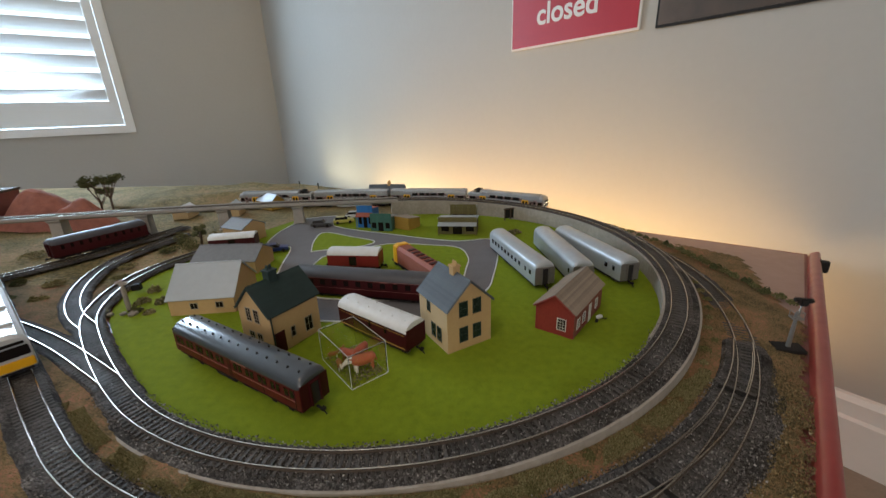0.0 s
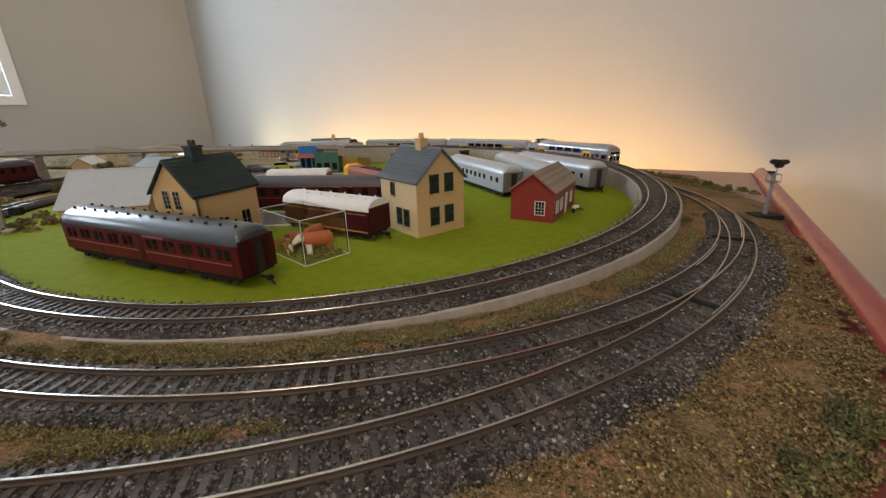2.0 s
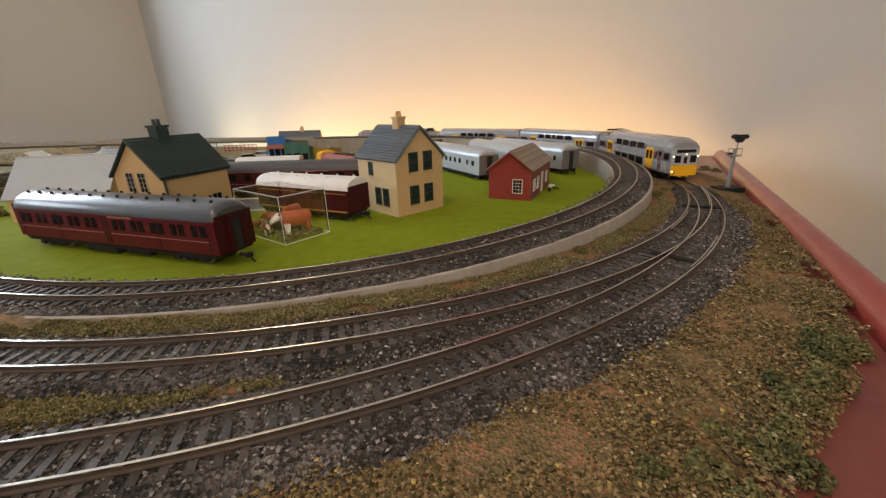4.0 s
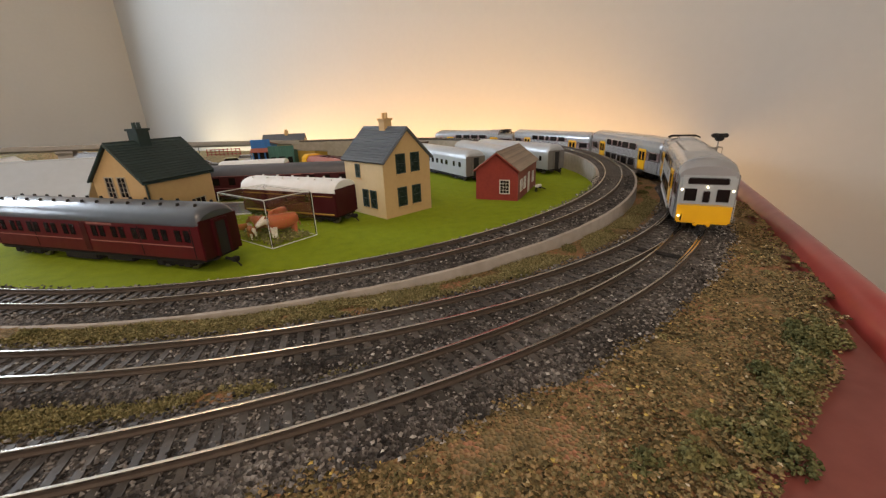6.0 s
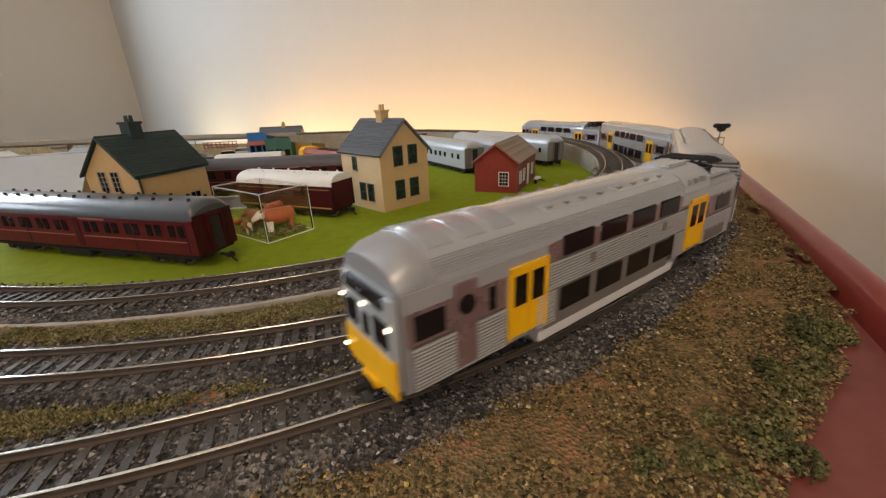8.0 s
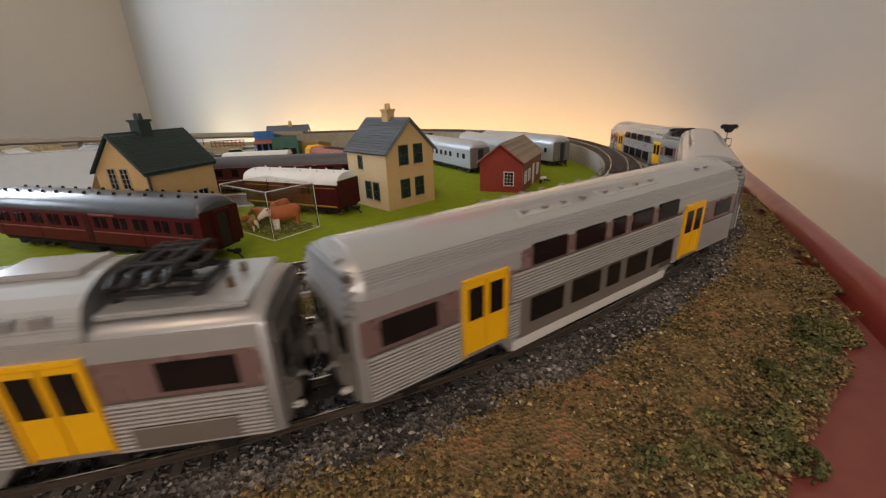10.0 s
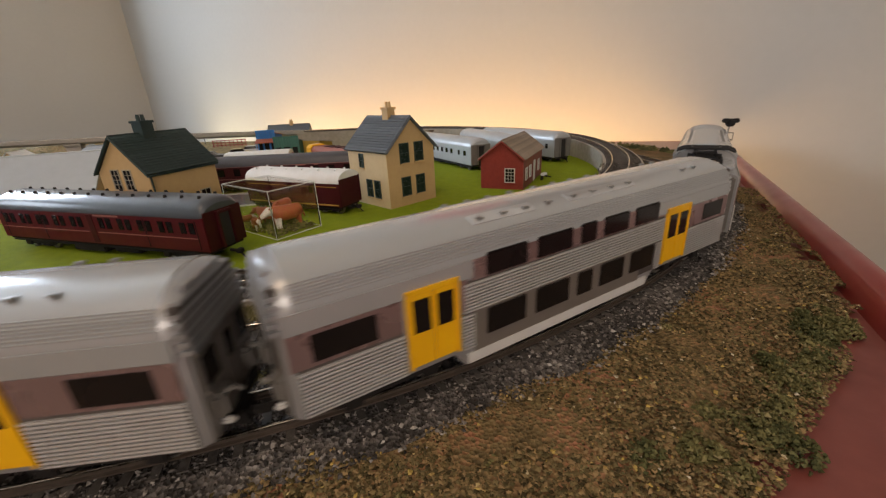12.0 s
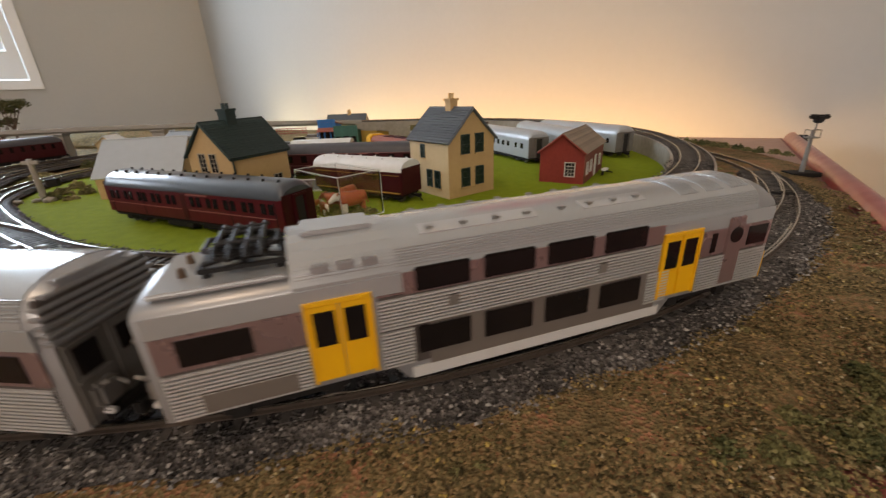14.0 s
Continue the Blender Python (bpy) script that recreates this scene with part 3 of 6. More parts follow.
# pale sheet puts the lamp glow on the far board into colour
bm = sheet(bmesh.new(), [rim(395, -4), rim(FAR_END - 6, -4), (352, 882), (366, 800), (402, 720), (424, 610)], 0)
for v in bm.verts:
    v.co.z = 2.1 - 0.0095 * (v.co.y - 60)
part("lamplit_board", bm, M_PINK, table, "pale sheet for lamp glow on the board behind the bushes")
bm = box(bmesh.new(), -5, 5, -8, 6, -10, 9, 1.5, Matrix.Translation((*rim(FAR_END - 70, 17), 0)) @ Matrix.Rotation(radians(54), 4, "Z"))
rod(bm, (*rim(FAR_END - 70, 20), -4), (*rim(FAR_END - 52, 24), -12), 2.2)
tagged(part("clamp", bm, M_BLACK), "small black clamp on the end of the rim", "clamp")

# ---------------------------------------------------------------- ground
FIELD = [(A_C[0] + 388 * math.cos(radians(d)), A_C[1] + 388 * math.sin(radians(d))) for d in range(-120, 103, 3)] + [(-300, 1010), (-440, 960), (-505, 800), (-516, 720), (-524, 655), (-532, 595), (-523, 535), (-499, 484), (-467, 443), (-408, 391), (-340, 338)]


def inside(x, y, poly):
    hit = False
    for (x0, y0), (x1, y1) in zip(poly, poly[1:] + poly[:1]):
        if (y0 > y) != (y1 > y) and x < (x1 - x0) * (y - y0) / (y1 - y0) + x0:
            hit = not hit
    return hit


bm = sheet(bmesh.new(), FIELD, 0.2)
bmesh.ops.recalc_face_normals(bm, faces=bm.faces)
ob = part("field", bm, M_FIELD)
tagged(ob, "bright green flock meadow inside the loop of track", "ground", kind="structure")
bm = sheet(bmesh.new(), [(-1890, 560), (-560, 560), (-440, 960), (-150, 1040), (150, 1000), (95, 1120), (-60, 1190), (-300, 1320), (-690, 1540), (-1890, 1540)], -2.0)
tagged(part("back_ground", bm, M_HILL), "dry yellowish scenic ground behind the viaduct", "ground", kind="structure")


def bump_at(x, y):
    return noise.noise(Vector((x * 0.03, y * 0.03, 0.3))) * 1.1 + noise.noise(Vector((x * 0.12, y * 0.12, 1.3))) * 0.5


def rim_side(x, y):
    """Distance in from the rim."""
    return -((Vector((x, y)) - RIM0).dot(RN))


def edge_wobble(x, y):
    s = (Vector((x, y)) - RIM0).dot(RD)
    lim = float(np.interp(s, [-200, -112, -79, -40, -1, 12, 400, 520, 770], [104, 56, 38, 20, 3, -1.5, -1, 46, 120]))
    return lim + min(5, abs(lim) * 0.3 + 0.4) * noise.noise(Vector((s * 0.05, 2.0, 0)))


STEP = 8
bm = bmesh.new()
grid = {}
for i in range(-120, 70):
    for j in range(-6, 130):
        x, y = i * STEP, j * STEP
        if rim_side(x, y) < edge_wobble(x, y) or (y > 900 and x > 250) or (x < -560 and y > 560):
            continue
        if math.hypot(x - A_C[0], y - A_C[1]) < 396 and not (x < -250 and y < 330):
            continue
        if inside(x, y, FIELD) or (Vector((x, y, 0)) - CORNER).dot(WN) < 112 or y > 1240 or (y > 1010 and x < -560):
            continue
        fall = min(1.0, (rim_side(x, y) - edge_wobble(x, y)) / 26)
        low = 1.6 - 0.0095 * (y - 60)
        grid[i, j] = bm.verts.new((x, y, low + 0.4 + (min(GROUND, low + float(np.interp(y, [440, 560, 760], [7.5, 3.2, 1.0]))) - low - 0.4 + bump_at(x, y)) * fall))
for (i, j), v in grid.items():
    q = [grid.get(k) for k in ((i, j), (i + 1, j), (i + 1, j + 1), (i, j + 1))]
    if all(q):
        bm.faces.new(q)
ob = part("scenic_ground", bm, M_EARTH, smooth=True)
tagged(ob, "brown scattered earth and turf beside the tracks", "ground", kind="structure")

# climbing line: embankment with a concrete retaining wall, then a viaduct on piers
emb = thing("embankment", 0, 0, 0, 0, "curved embankment with pale concrete retaining walls", "embankment", kind="structure")
CL = resample(A_CLIMB, 8)
bm = bmesh.new()
sweep(bm, CL, lambda i: [(15.5, -CL[i].z + 0.3), (15.5, -4.5), (-21.7, -6.5), (-21.7, -CL[i].z + 0.3)])
part("fill", bm, M_CONC, emb)
bm = bmesh.new()
sweep(bm, CL, lambda i: [(-21.6, -CL[i].z + 1), (-21.6, -5.2 + 0.5 * noise.noise(Vector((i * 0.6, 0, 0)))), (-24.0, -5.4 + 0.5 * noise.noise(Vector((i * 0.6, 3, 0)))), (-24.6, -CL[i].z + 1)])
part("outer_wall", bm, M_CONC, emb, "pale concrete retaining wall")
IN0 = next(i for i, p in enumerate(CL) if math.degrees(math.atan2(p.y - A_C[1], p.x - A_C[0])) > -38)
CI = CL[IN0:]
bm = bmesh.new()
sweep(bm, CI, lambda i: [(18.2, -CI[i].z + 0.2), (18.2, -3.6), (15.3, -3.6), (15.3, -CI[i].z + 0.2)])
part("inner_wall", bm, M_CONC, emb, "pale concrete retaining wall")

via = thing("viaduct", 0, 0, 0, 0, "long grey railway viaduct on plain piers", "viaduct", kind="structure")
VP = resample([A_CLIMB[-2], A_CLIMB[-1]] + A_VIA[1:], 20)
bm = bmesh.new()
sweep(bm, VP, [(19, -6), (19, 0.5), (16.5, 0.5), (16.5, -3), (-16.5, -3), (-16.5, 0.5), (-19, 0.5), (-19, -6), (-12, -10), (12, -10)])
part("deck", bm, M_VIA, via)
for s in (60, 230, 400, 570, 740, 900):
    x, y = A_END[0] - 0.951 * s, A_END[1] - 0.309 * s
    z = float(np.interp(s, [0, 270, 475, 810, 1000], [42, 54, 60, 66, 68])) - 9.5
    bm = bmesh.new()
    loft(bm, [[(-a, -b, h), (a, -b, h), (a, b, h), (-a, b, h)] for a, b, h in ((15, 17, 0), (12, 15, 5), (11, 14, z - 7), (13, 18, z - 3), (13, 18, z))])
    p = part("pier", bm, M_VIA, via)
    p.matrix_basis = pose(x * 0.001, y * 0.001, 0.001, 0, 0, 18)

# ---------------------------------------------------------------- tracks
bm = box(bmesh.new(), -1.3, 1.3, -14.5, 14.5, -4.6, -2.7)
SLEEPER = bpy.data.meshes.new("sleeper")
bm.to_mesh(SLEEPER)
bm.free()
SLEEPER.transform(MM)
SLEEPER.materials.append(M_SLEEPER)
RAIL_PROF = [(-1.15, -2.7), (-1.15, -2.2), (-0.35, -1.8), (-0.35, -0.8), (-0.5, -0.7), (0.5, -0.7), (0.35, -0.8), (0.35, -1.8), (1.15, -2.2), (1.15, -2.7)]
HEAD_PROF = [(-0.5, -0.72), (-0.5, -0.12), (-0.36, 0), (0.36, 0), (0.5, -0.12), (0.5, -0.72)]
PENDING = []


def track(label, line, near=lambda p: True, ballast=True, bed=4.5, rails=(8.6, -8.6), out=19.5):
    t = thing("railway_track", 0, 0, 0, 0, label, "railway track", group="railway tracks", kind="structure")
    P = resample(line, 6.6)
    if ballast:
        bm = bmesh.new()
        R = P[::2] + [P[-1]]
        sweep(bm, R, lambda i: [(19.5 + 1.5 * noise.noise(R[i] * 0.05), min(-R[i].z + bed - 1.2, -6.0)), (15.5, -3.1), (-16.5, -3.2), (-out + 3.5 * noise.noise(R[i] * 0.06), min(-R[i].z + bed - 1.2, -6.0))])
        part("ballast_bed", bm, M_BALLAST, t)
    Q = P[::2] + ([P[-1]] if len(P) % 2 == 0 else [])
    for off in rails:
        bm = bmesh.new()
        sweep(bm, Q, [(u + off, v) for u, v in RAIL_PROF])
        r = part("rail", bm, M_RAILWEB, t)
        bm = bmesh.new()
        sweep(bm, Q, [(u + off, v) for u, v in HEAD_PROF])
        part("rail_head", bm, M_RAIL, r, "bright worn steel running surface")
    far, rng = [], random.Random(5)
    for i, p in enumerate(P):
        a, b = P[max(i - 1, 0)], P[min(i + 1, len(P) - 1)]
        ang = math.degrees(math.atan2(b.y - a.y, b.x - a.x))
        m = pose(p.x * 0.001, p.y * 0.001, p.z * 0.001, 0, 0, ang + rng.uniform(-1.5, 1.5))
        if near(p):
            PENDING.append((t, m))
        else:
            far.append(m)
    if far:
        vs, fs = [], []
        for m in far:
            k = len(vs)
            vs += [m @ v.co for v in SLEEPER.vertices]
            fs += [[k + q for q in f.vertices] for f in SLEEPER.polygons]
        me = bpy.data.meshes.new("sleepers")
        me.from_pydata([tuple(v) for v in vs], [], fs)
        me.materials.append(M_SLEEPER)
        ob = new("sleepers", me)
        ob.parent = t
        tagged(ob, kind="stuff")
    return P


P_A = track("inner climbing track on dark ballast", A_CLIMB, lambda p: p.y < 420, ballast=False)
bm = bmesh.new()
R = P_A[::2]
sweep(bm, R, lambda i: [(15.6, -5.5), (14, -3.7), (-14, -3.7), (-21.8, -5.0), (-21.8, -6.8), (15.6, -6.8)])
part("ballast_bed", bm, M_BALLAST, emb)
track("grey track on the deck of the viaduct", [A_CLIMB[-2], A_CLIMB[-1]] + A_VIA[1:], lambda p: False, ballast=False)
P_AL = track("ground track curving round the meadow", A_LEFT[1:], lambda p: p.x > -430, bed=GROUND)
track("diverging ground track", D_LINE, lambda p: False, bed=GROUND)
track("crossover track", E_LINE, lambda p: False, bed=GROUND)
track("siding under the viaduct", F_LINE, lambda p: False, bed=GROUND)
P_B = track("middle track on dark ballast", B_LINE, lambda p: p.x > -300, bed=GROUND, out=25)
P_C = track("outer track on dark ballast", C_LINE, lambda p: p.y < 420 and p.x > -200, bed=GROUND, out=29)

# turnout blades and check rails where the middle line joins the outer
sw = thing("turnout", 0, 0, 0, 0, "turnout with point blades, check rails and dark tie bar", "turnout", kind="structure")
bm = bmesh.new()
for c, r, off, a0, a1 in ((B_C, B_R, -7.0, -52, -44), (C_C, C_R, 6.9, -55, -47), (B_C, B_R, 7.2, -40, -30)):
    sweep(bm, [Vector(p) for p in arc(*c, r + off, a0, a1, RAIL - 0.2, RAIL - 0.2, 1.5)], HEAD_PROF)
part("check_rail", bm, M_RAIL, sw)
bm = bmesh.new()
for d, w in ((-36.3, 15), (-53.3, 13)):
    m = Matrix.Translation((C_C[0] + (C_R - 6) * math.cos(radians(d)), C_C[1] + (C_R - 6) * math.sin(radians(d)), RAIL - 2.6)) @ Matrix.Rotation(radians(d), 4, "Z")
    box(bm, -w, w, -2.2, 2.2, -1, 1.2, 0.3, m)
part("tie_bar", bm, M_UNDER, sw)

# ---------------------------------------------------------------- rolling stock
def shell(half, floor, side, top, inner=0.0, n=7):
    """Cross-section (y, z) of a coach body: straight sides and an arched roof."""
    pts = [(-half, floor), (-half, side)]
    for i in range(1, n):
        a = math.pi * i / n
        pts.append((-half * math.cos(a) * (1 - inner), side + (top - side) * math.sin(a) ** 0.8))
    return pts + [(half, side), (half, floor)]


def bogie(parent, x, wheel_r=5.2, base=13.0):
    b = part("bogie", box(box(bmesh.new(), x - base - 5, x + base + 5, -12.6, -10, 3.4, 8.4, 0.6), x - base - 5, x + base + 5, 10, 12.6, 3.4, 8.4, 0.6), M_UNDER, parent)
    bm = bmesh.new()
    box(bm, x - 4, x + 4, -10.5, 10.5, 4, 9)
    for s in (-1, 1):
        box(bm, x + s * base - 3, x + s * base + 3, -14, -12, 2.8, 7.6, 0.5)
        box(bm, x + s * base - 3, x + s * base + 3, 12, 14, 2.8, 7.6, 0.5)
        box(bm, x + s * 4 - 2, x + s * 4 + 2, -12.6, -11.2, 2.5, 6, 0.4)
    part("bogie_frame", bm, M_UNDER, b)
    for s in (-1, 1):
        bm = bmesh.new()
        rot = Matrix.Translation((x + s * base, 0, wheel_r)) @ Matrix.Rotation(radians(90), 4, "X")
        for y in (-8.3, 8.3):
            cyl(bm, 0, 0, y - 1.2, y + 1.2, wheel_r, seg=18, m=rot)
        cyl(bm, 0, 0, -9, 9, 1.0, seg=8, m=rot)
        part("wheelset", bm, M_STEELW, b)
    return b


def pane_row(bm, spans, y, z0, z1, depth=0.5, bev=0.5):
    s = 1 if y > 0 else -1
    for a, b in spans:
        box(bm, a, b, min(y - s * 1.2, y + s * depth), max(y - s * 1.2, y + s * depth), z0, z1, bev)
    return bm


def double_decker(label, motor, mirror=False, cab_yellow=True):
    """A stainless double-deck car, lead end at +x. motor: cab at the lead end and a pantograph at the other."""
    L, W = 217.0, 17.3
    car = thing("double_deck_car", 0, 0, 0, 0, label, "train car", group="cars of the running train")
    h = L / 2

    def fx(f):
        x = h - f * L
        return -x if mirror else x

    def span(f0, f1):
        return tuple(sorted((fx(f0), fx(f1))))

    def slab(bm, f0, f1, y0, y1, z0, z1, bev=0.0):
        a, b = span(f0, f1)
        return box(bm, a, b, y0, y1, z0, z1, bev)
    # body with the deep well between the doors
    rings = []
    xs = [(0.0, 9.5, 0.97 if motor else 0.90, 49.0 if not motor else 46), *(((0.02, 9.5, 1.0, 49.3), (0.045, 9.5, 1.0, 50.6)) if motor else ((0.012, 9.5, 1.0, 51),)), (0.225, 9.5, 1, 51), (0.245, 4.2, 1, 51), (0.70, 4.2, 1, 51), (0.72, 9.5, 1, 51), (0.80, 9.5, 1, 51)]
    if motor:
        xs += [(0.83, 9.5, 1, 50.5), (0.832, 9.5, 1, 44.5), (0.99, 9.5, 1, 44.5), (1.0, 9.5, 0.97, 43)]
    else:
        xs += [(0.988, 9.5, 1, 51), (1.0, 9.5, 0.90, 49)]
    for f, fl, k, top in xs:
        ring = shell(W * k, fl, 40.5 if top > 46 else 39.5, top, 0.02, 14)
        rings.append([(fx(f), y, z) for y, z in ring])
    bm = bmesh.new()
    loft(bm, rings)
    body = smooth_along(part("body", bm, M_SILVER, car))
    # roof skin, ribbed along its edges
    bm = bmesh.new()
    f1 = 0.83 if motor else 0.985
    f0 = 0.05 if motor else 0.02
    sec = [(y * 1.006, z + 0.35) for y, z in shell(W, 39.6, 40.5, 51, 0.02, 16)]
    sec = sec + [(y * 0.97, z - 0.8) for y, z in reversed(sec)]
    a, b = span(f0, f1)
    prism(bm, sec, a, b)
    roof = smooth_along(part("roof", bm, M_ROOF_S, car))
    bm = bmesh.new()
    for i in range(7):
        t = math.pi * (0.03 + 0.022 * i)
        for s in (-1, 1):
            y = s * W * math.cos(t) * 0.99
            z = 40.5 + 10.5 * math.sin(t) ** 0.8
            box(bm, a, b, y - 0.16, y + 0.16, z + 0.1, z + 0.55)
    part("roof_ribs", bm, M_ROOF_S, roof)
    for f in [0.30, 0.345, 0.39, 0.44, 0.50, 0.55, 0.60, 0.65] + ([] if motor else [0.84, 0.88]):
        for s in (-1, 1):
            part("roof_vent", box(cyl(bmesh.new(), fx(f), s * 10.2, 48.6, 50.2, 0.9, 0.8, seg=8), fx(f) - 1.2, fx(f) + 1.2, s * 10.2 - 1.0, s * 10.2 + 1.0, 49.9, 50.6, 0.25), M_MAST, roof)
    for f0, f1 in ((0.285, 0.405), (0.485, 0.665)):
        for s in (-1, 1):
            a0, b0 = span(f0, f1)
            bm = bmesh.new()
            arc_ = [(s * W * math.cos(q), 40.5 + 10.5 * math.sin(q) ** 0.8) for q in (0.80, 0.88, 0.96, 1.04, 1.12)]
            prism(bm, [(yy, zz + 0.62) for yy, zz in arc_] + [(yy, zz - 0.4) for yy, zz in reversed(arc_)], a0, b0)
            smooth_along(part("vent_plate", bm, M_ROOF_P, roof, "smooth glossy plate under the vents"))
    # sides
    for s in (-1, 1):
        y = s * W

        def strip(name, pieces, material, label="", proud=0.4):
            bm = bmesh.new()
            for f0, f1, z0, z1 in pieces:
                slab(bm, f0, f1, min(y, y + s * proud), max(y, y + s * proud), z0, z1)
            return part(name, bm, material, body, label)
        ups = [(0.297, 0.380), (0.400, 0.482), (0.502, 0.584), (0.604, 0.684)] if motor else [(0.285, 0.365), (0.385, 0.465), (0.485, 0.525), (0.545, 0.615), (0.635, 0.71)]
        strip("side_panel", [(0.262, 0.70, 33.6, 40.4), (0.005, 0.172 if motor else 0.148, 24.5, 34.6), (0.24, 0.25, 24, 34.6), (0.70, 0.735, 34, 34.6)] + ([(0.828, 0.99, 24.5, 34.6)]), M_PANEL, "smooth brushed panel")
        strip("fascia", [(0.005, 0.262, 34.7, 40.3)], M_ROOF_S, "pale grey upper fascia")
        strip("fascia", [(0.70, 0.992, 34.7, 40.3)], M_ROOF_S, "pale grey upper fascia")
        strip("skirt_panel", [(0.262, 0.668, 8.0, 23.0)], M_TAN, "taupe lower panel")
        strip("sole_bar", [(0.25, 0.695, 4.2, 8.0)], M_LGREY, "light grey sole bar", 0.6)
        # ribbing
        # dark sheet paints the shade between the ribs, which are coloured brighter for contrast
        strip("rib_backing", [(0.266 if motor else 0.245, 0.735, 23.0, 33.8), (0.012, 0.172 if motor else 0.148, 9.8, 24.4), (0.24, 0.262 if not motor else 0.285, 9.8, 23.2), (0.668, 0.735, 9.8, 23.2), (0.828, 0.988, 9.8, 24.4)], M_RIB_SHADE, proud=0.25)
        courses = [(0.266 if motor else 0.245, 0.735, 23.4 + k * 1.12) for k in range(9)]
        for k in range(12):
            z = 10.2 + k * 1.16
            courses += [(0.012, 0.172 if motor else 0.148, z), (0.828, 0.988, z)]
            if z < 22.6:
                courses += [(0.24, 0.285 if motor else 0.262, z), (0.690 if motor else 0.718, 0.735, z)]
        for f0, f1, z in courses:
            part("rib", slab(bmesh.new(), f0, f1, min(y + s * 0.2, y + s * 0.95), max(y + s * 0.2, y + s * 0.95), z, z + 0.58), M_SILVER_D, body, "bright horizontal corrugation")
        for (f0, f1), z0, z1 in [(u, 33.8, 41.4) for u in ups] + [(u, 12.6, 22.4) for u in ups]:
            bm = bmesh.new()
            pane_row(bm, [span(f0, f1)], y, z0, z1, 0.85, 0.45)
            part("window", bm, M_PANE, body, "dark window")
        ends = [(0.014, 0.062), (0.885, 0.965)] if motor else [(0.03, 0.112), (0.885, 0.965)]
        for f0, f1 in ends:
            bm = bmesh.new()
            pane_row(bm, [span(f0 - 0.004, f1 + 0.006)], y, 24.6, 34.6, 0.75, 1.2)
            part("window", bm, M_PANE, body, "dark window")
        if motor:
            bm = bmesh.new()
            pane_row(bm, [span(0.134, 0.156)], y, 24.5, 34.5, 0.75, 1.2)
            part("window", bm, M_PANE, body)
            bm = bmesh.new()
            slab(bm, 0.078, 0.116, min(y, y + s * 1.1), max(y, y + s * 1.1), 11, 38.5, 0.3)
            d = part("crew_door", bm, M_PANEL, body)
            bm = bmesh.new()
            cyl(bm, 0, 0, 0, 0.6, 3.1, seg=16, m=Matrix.Translation((fx(0.097), y + s * 0.9, 31.5)) @ Matrix.Rotation(radians(-90 * s), 4, "X"))
            part("round_window", bm, M_PANE, d)
        if motor:
            for f in (0.372, 0.622):
                part("side_grille", slab(bmesh.new(), f, f + 0.016, min(y, y + s * 1.15), max(y, y + s * 1.15), 27.2, 30.8, 0.2), M_END, body, "small grey grille")
        if motor:
            part("equipment_panel", slab(bmesh.new(), 0.845, 0.955, min(y, y + s * 1.1), max(y, y + s * 1.1), 10.6, 16.6, 0.2), M_TAN, body, "smooth taupe equipment cover")
        for f0, f1 in ((0.178, 0.262) if motor else (0.153, 0.235), (0.742, 0.826)):
            a0, b0 = span(f0, f1)
            mid = (a0 + b0) / 2
            bm = bmesh.new()
            for x0, x1, z0, z1 in ((a0, a0 + 1, 11, 36.5), (b0 - 1, b0, 11, 36.5), (a0, b0, 35.6, 36.8)):
                box(bm, x0, x1, min(y, y + s * 1.2), max(y, y + s * 1.2), z0, z1)
            door = part("door_frame", bm, M_YEL, body, "yellow door frame")
            for x0, x1 in ((a0 + 1, mid - 0.15), (mid + 0.15, b0 - 1)):
                bm = box(bmesh.new(), x0, x1, min(y, y + s * 0.9), max(y, y + s * 0.9), 11.4, 35.6, 0.25)
                leaf = part("door_leaf", bm, M_YEL, door, "yellow sliding door")
                bm = pane_row(bmesh.new(), [(x0 + 0.7, x1 - 0.7)], y + s * 0.6, 22.6, 34.0, 0.5, 0.4)
                part("door_window", bm, M_PANE, leaf)
    # ends
    hw = W * 0.9

    def end(f, cabin):
        x = fx(f)
        d = 1 if x > 0 else -1

        def face(bm, y0, y1, z0, z1, out, bev=0.0, back=0.6):
            return box(bm, min(x - d * back, x + d * out), max(x - d * back, x + d * out), y0, y1, z0, z1, bev)
        if cabin:
            part("cab_front", face(bmesh.new(), -16.4, 16.4, 9.4, 40, 2.2, 1.6), M_COACH, body, "pale grey cab front")
            low = face(bmesh.new(), -16.0, 16.0, 7.4, 20.8, 2.7, 1.0, back=-1.2)
            ap = part("apron", low, M_YEL, body, "bright yellow lower cab front")
            part("coupler_pocket", face(bmesh.new(), -5, 5, 5.4, 8.6, 3.6, 0.6), M_YEL, ap)
            part("destination_box", face(bmesh.new(), -11.8, 11.8, 34.2, 38.6, 2.8, 0.6), M_PANE, body, "black destination box")
            for y0, y1 in ((-13.6, -5.0), (5.0, 13.6)):
                part("windscreen", face(bmesh.new(), y0, y1, 22.2, 32, 2.7, 0.7), M_PANE, body)
            part("end_door_window", face(bmesh.new(), -2.2, 2.2, 22, 30, 2.7, 0.5), M_PANE, body)
            for yy, zz in ((-14.6, 30.5), (14.6, 30.5), (0, 32.6), (-14.6, 12.4)):
                bm = bmesh.new()
                cyl(bm, 0, 0, 0, 0.7, 0.65, seg=10, m=Matrix.Translation((x + d * (2.5 if zz > 20 else 3.1), yy, zz)) @ Matrix.Rotation(radians(90 * d), 4, "Y"))
                part("headlamp", bm, M_LAMP, body, "small lit lamp")
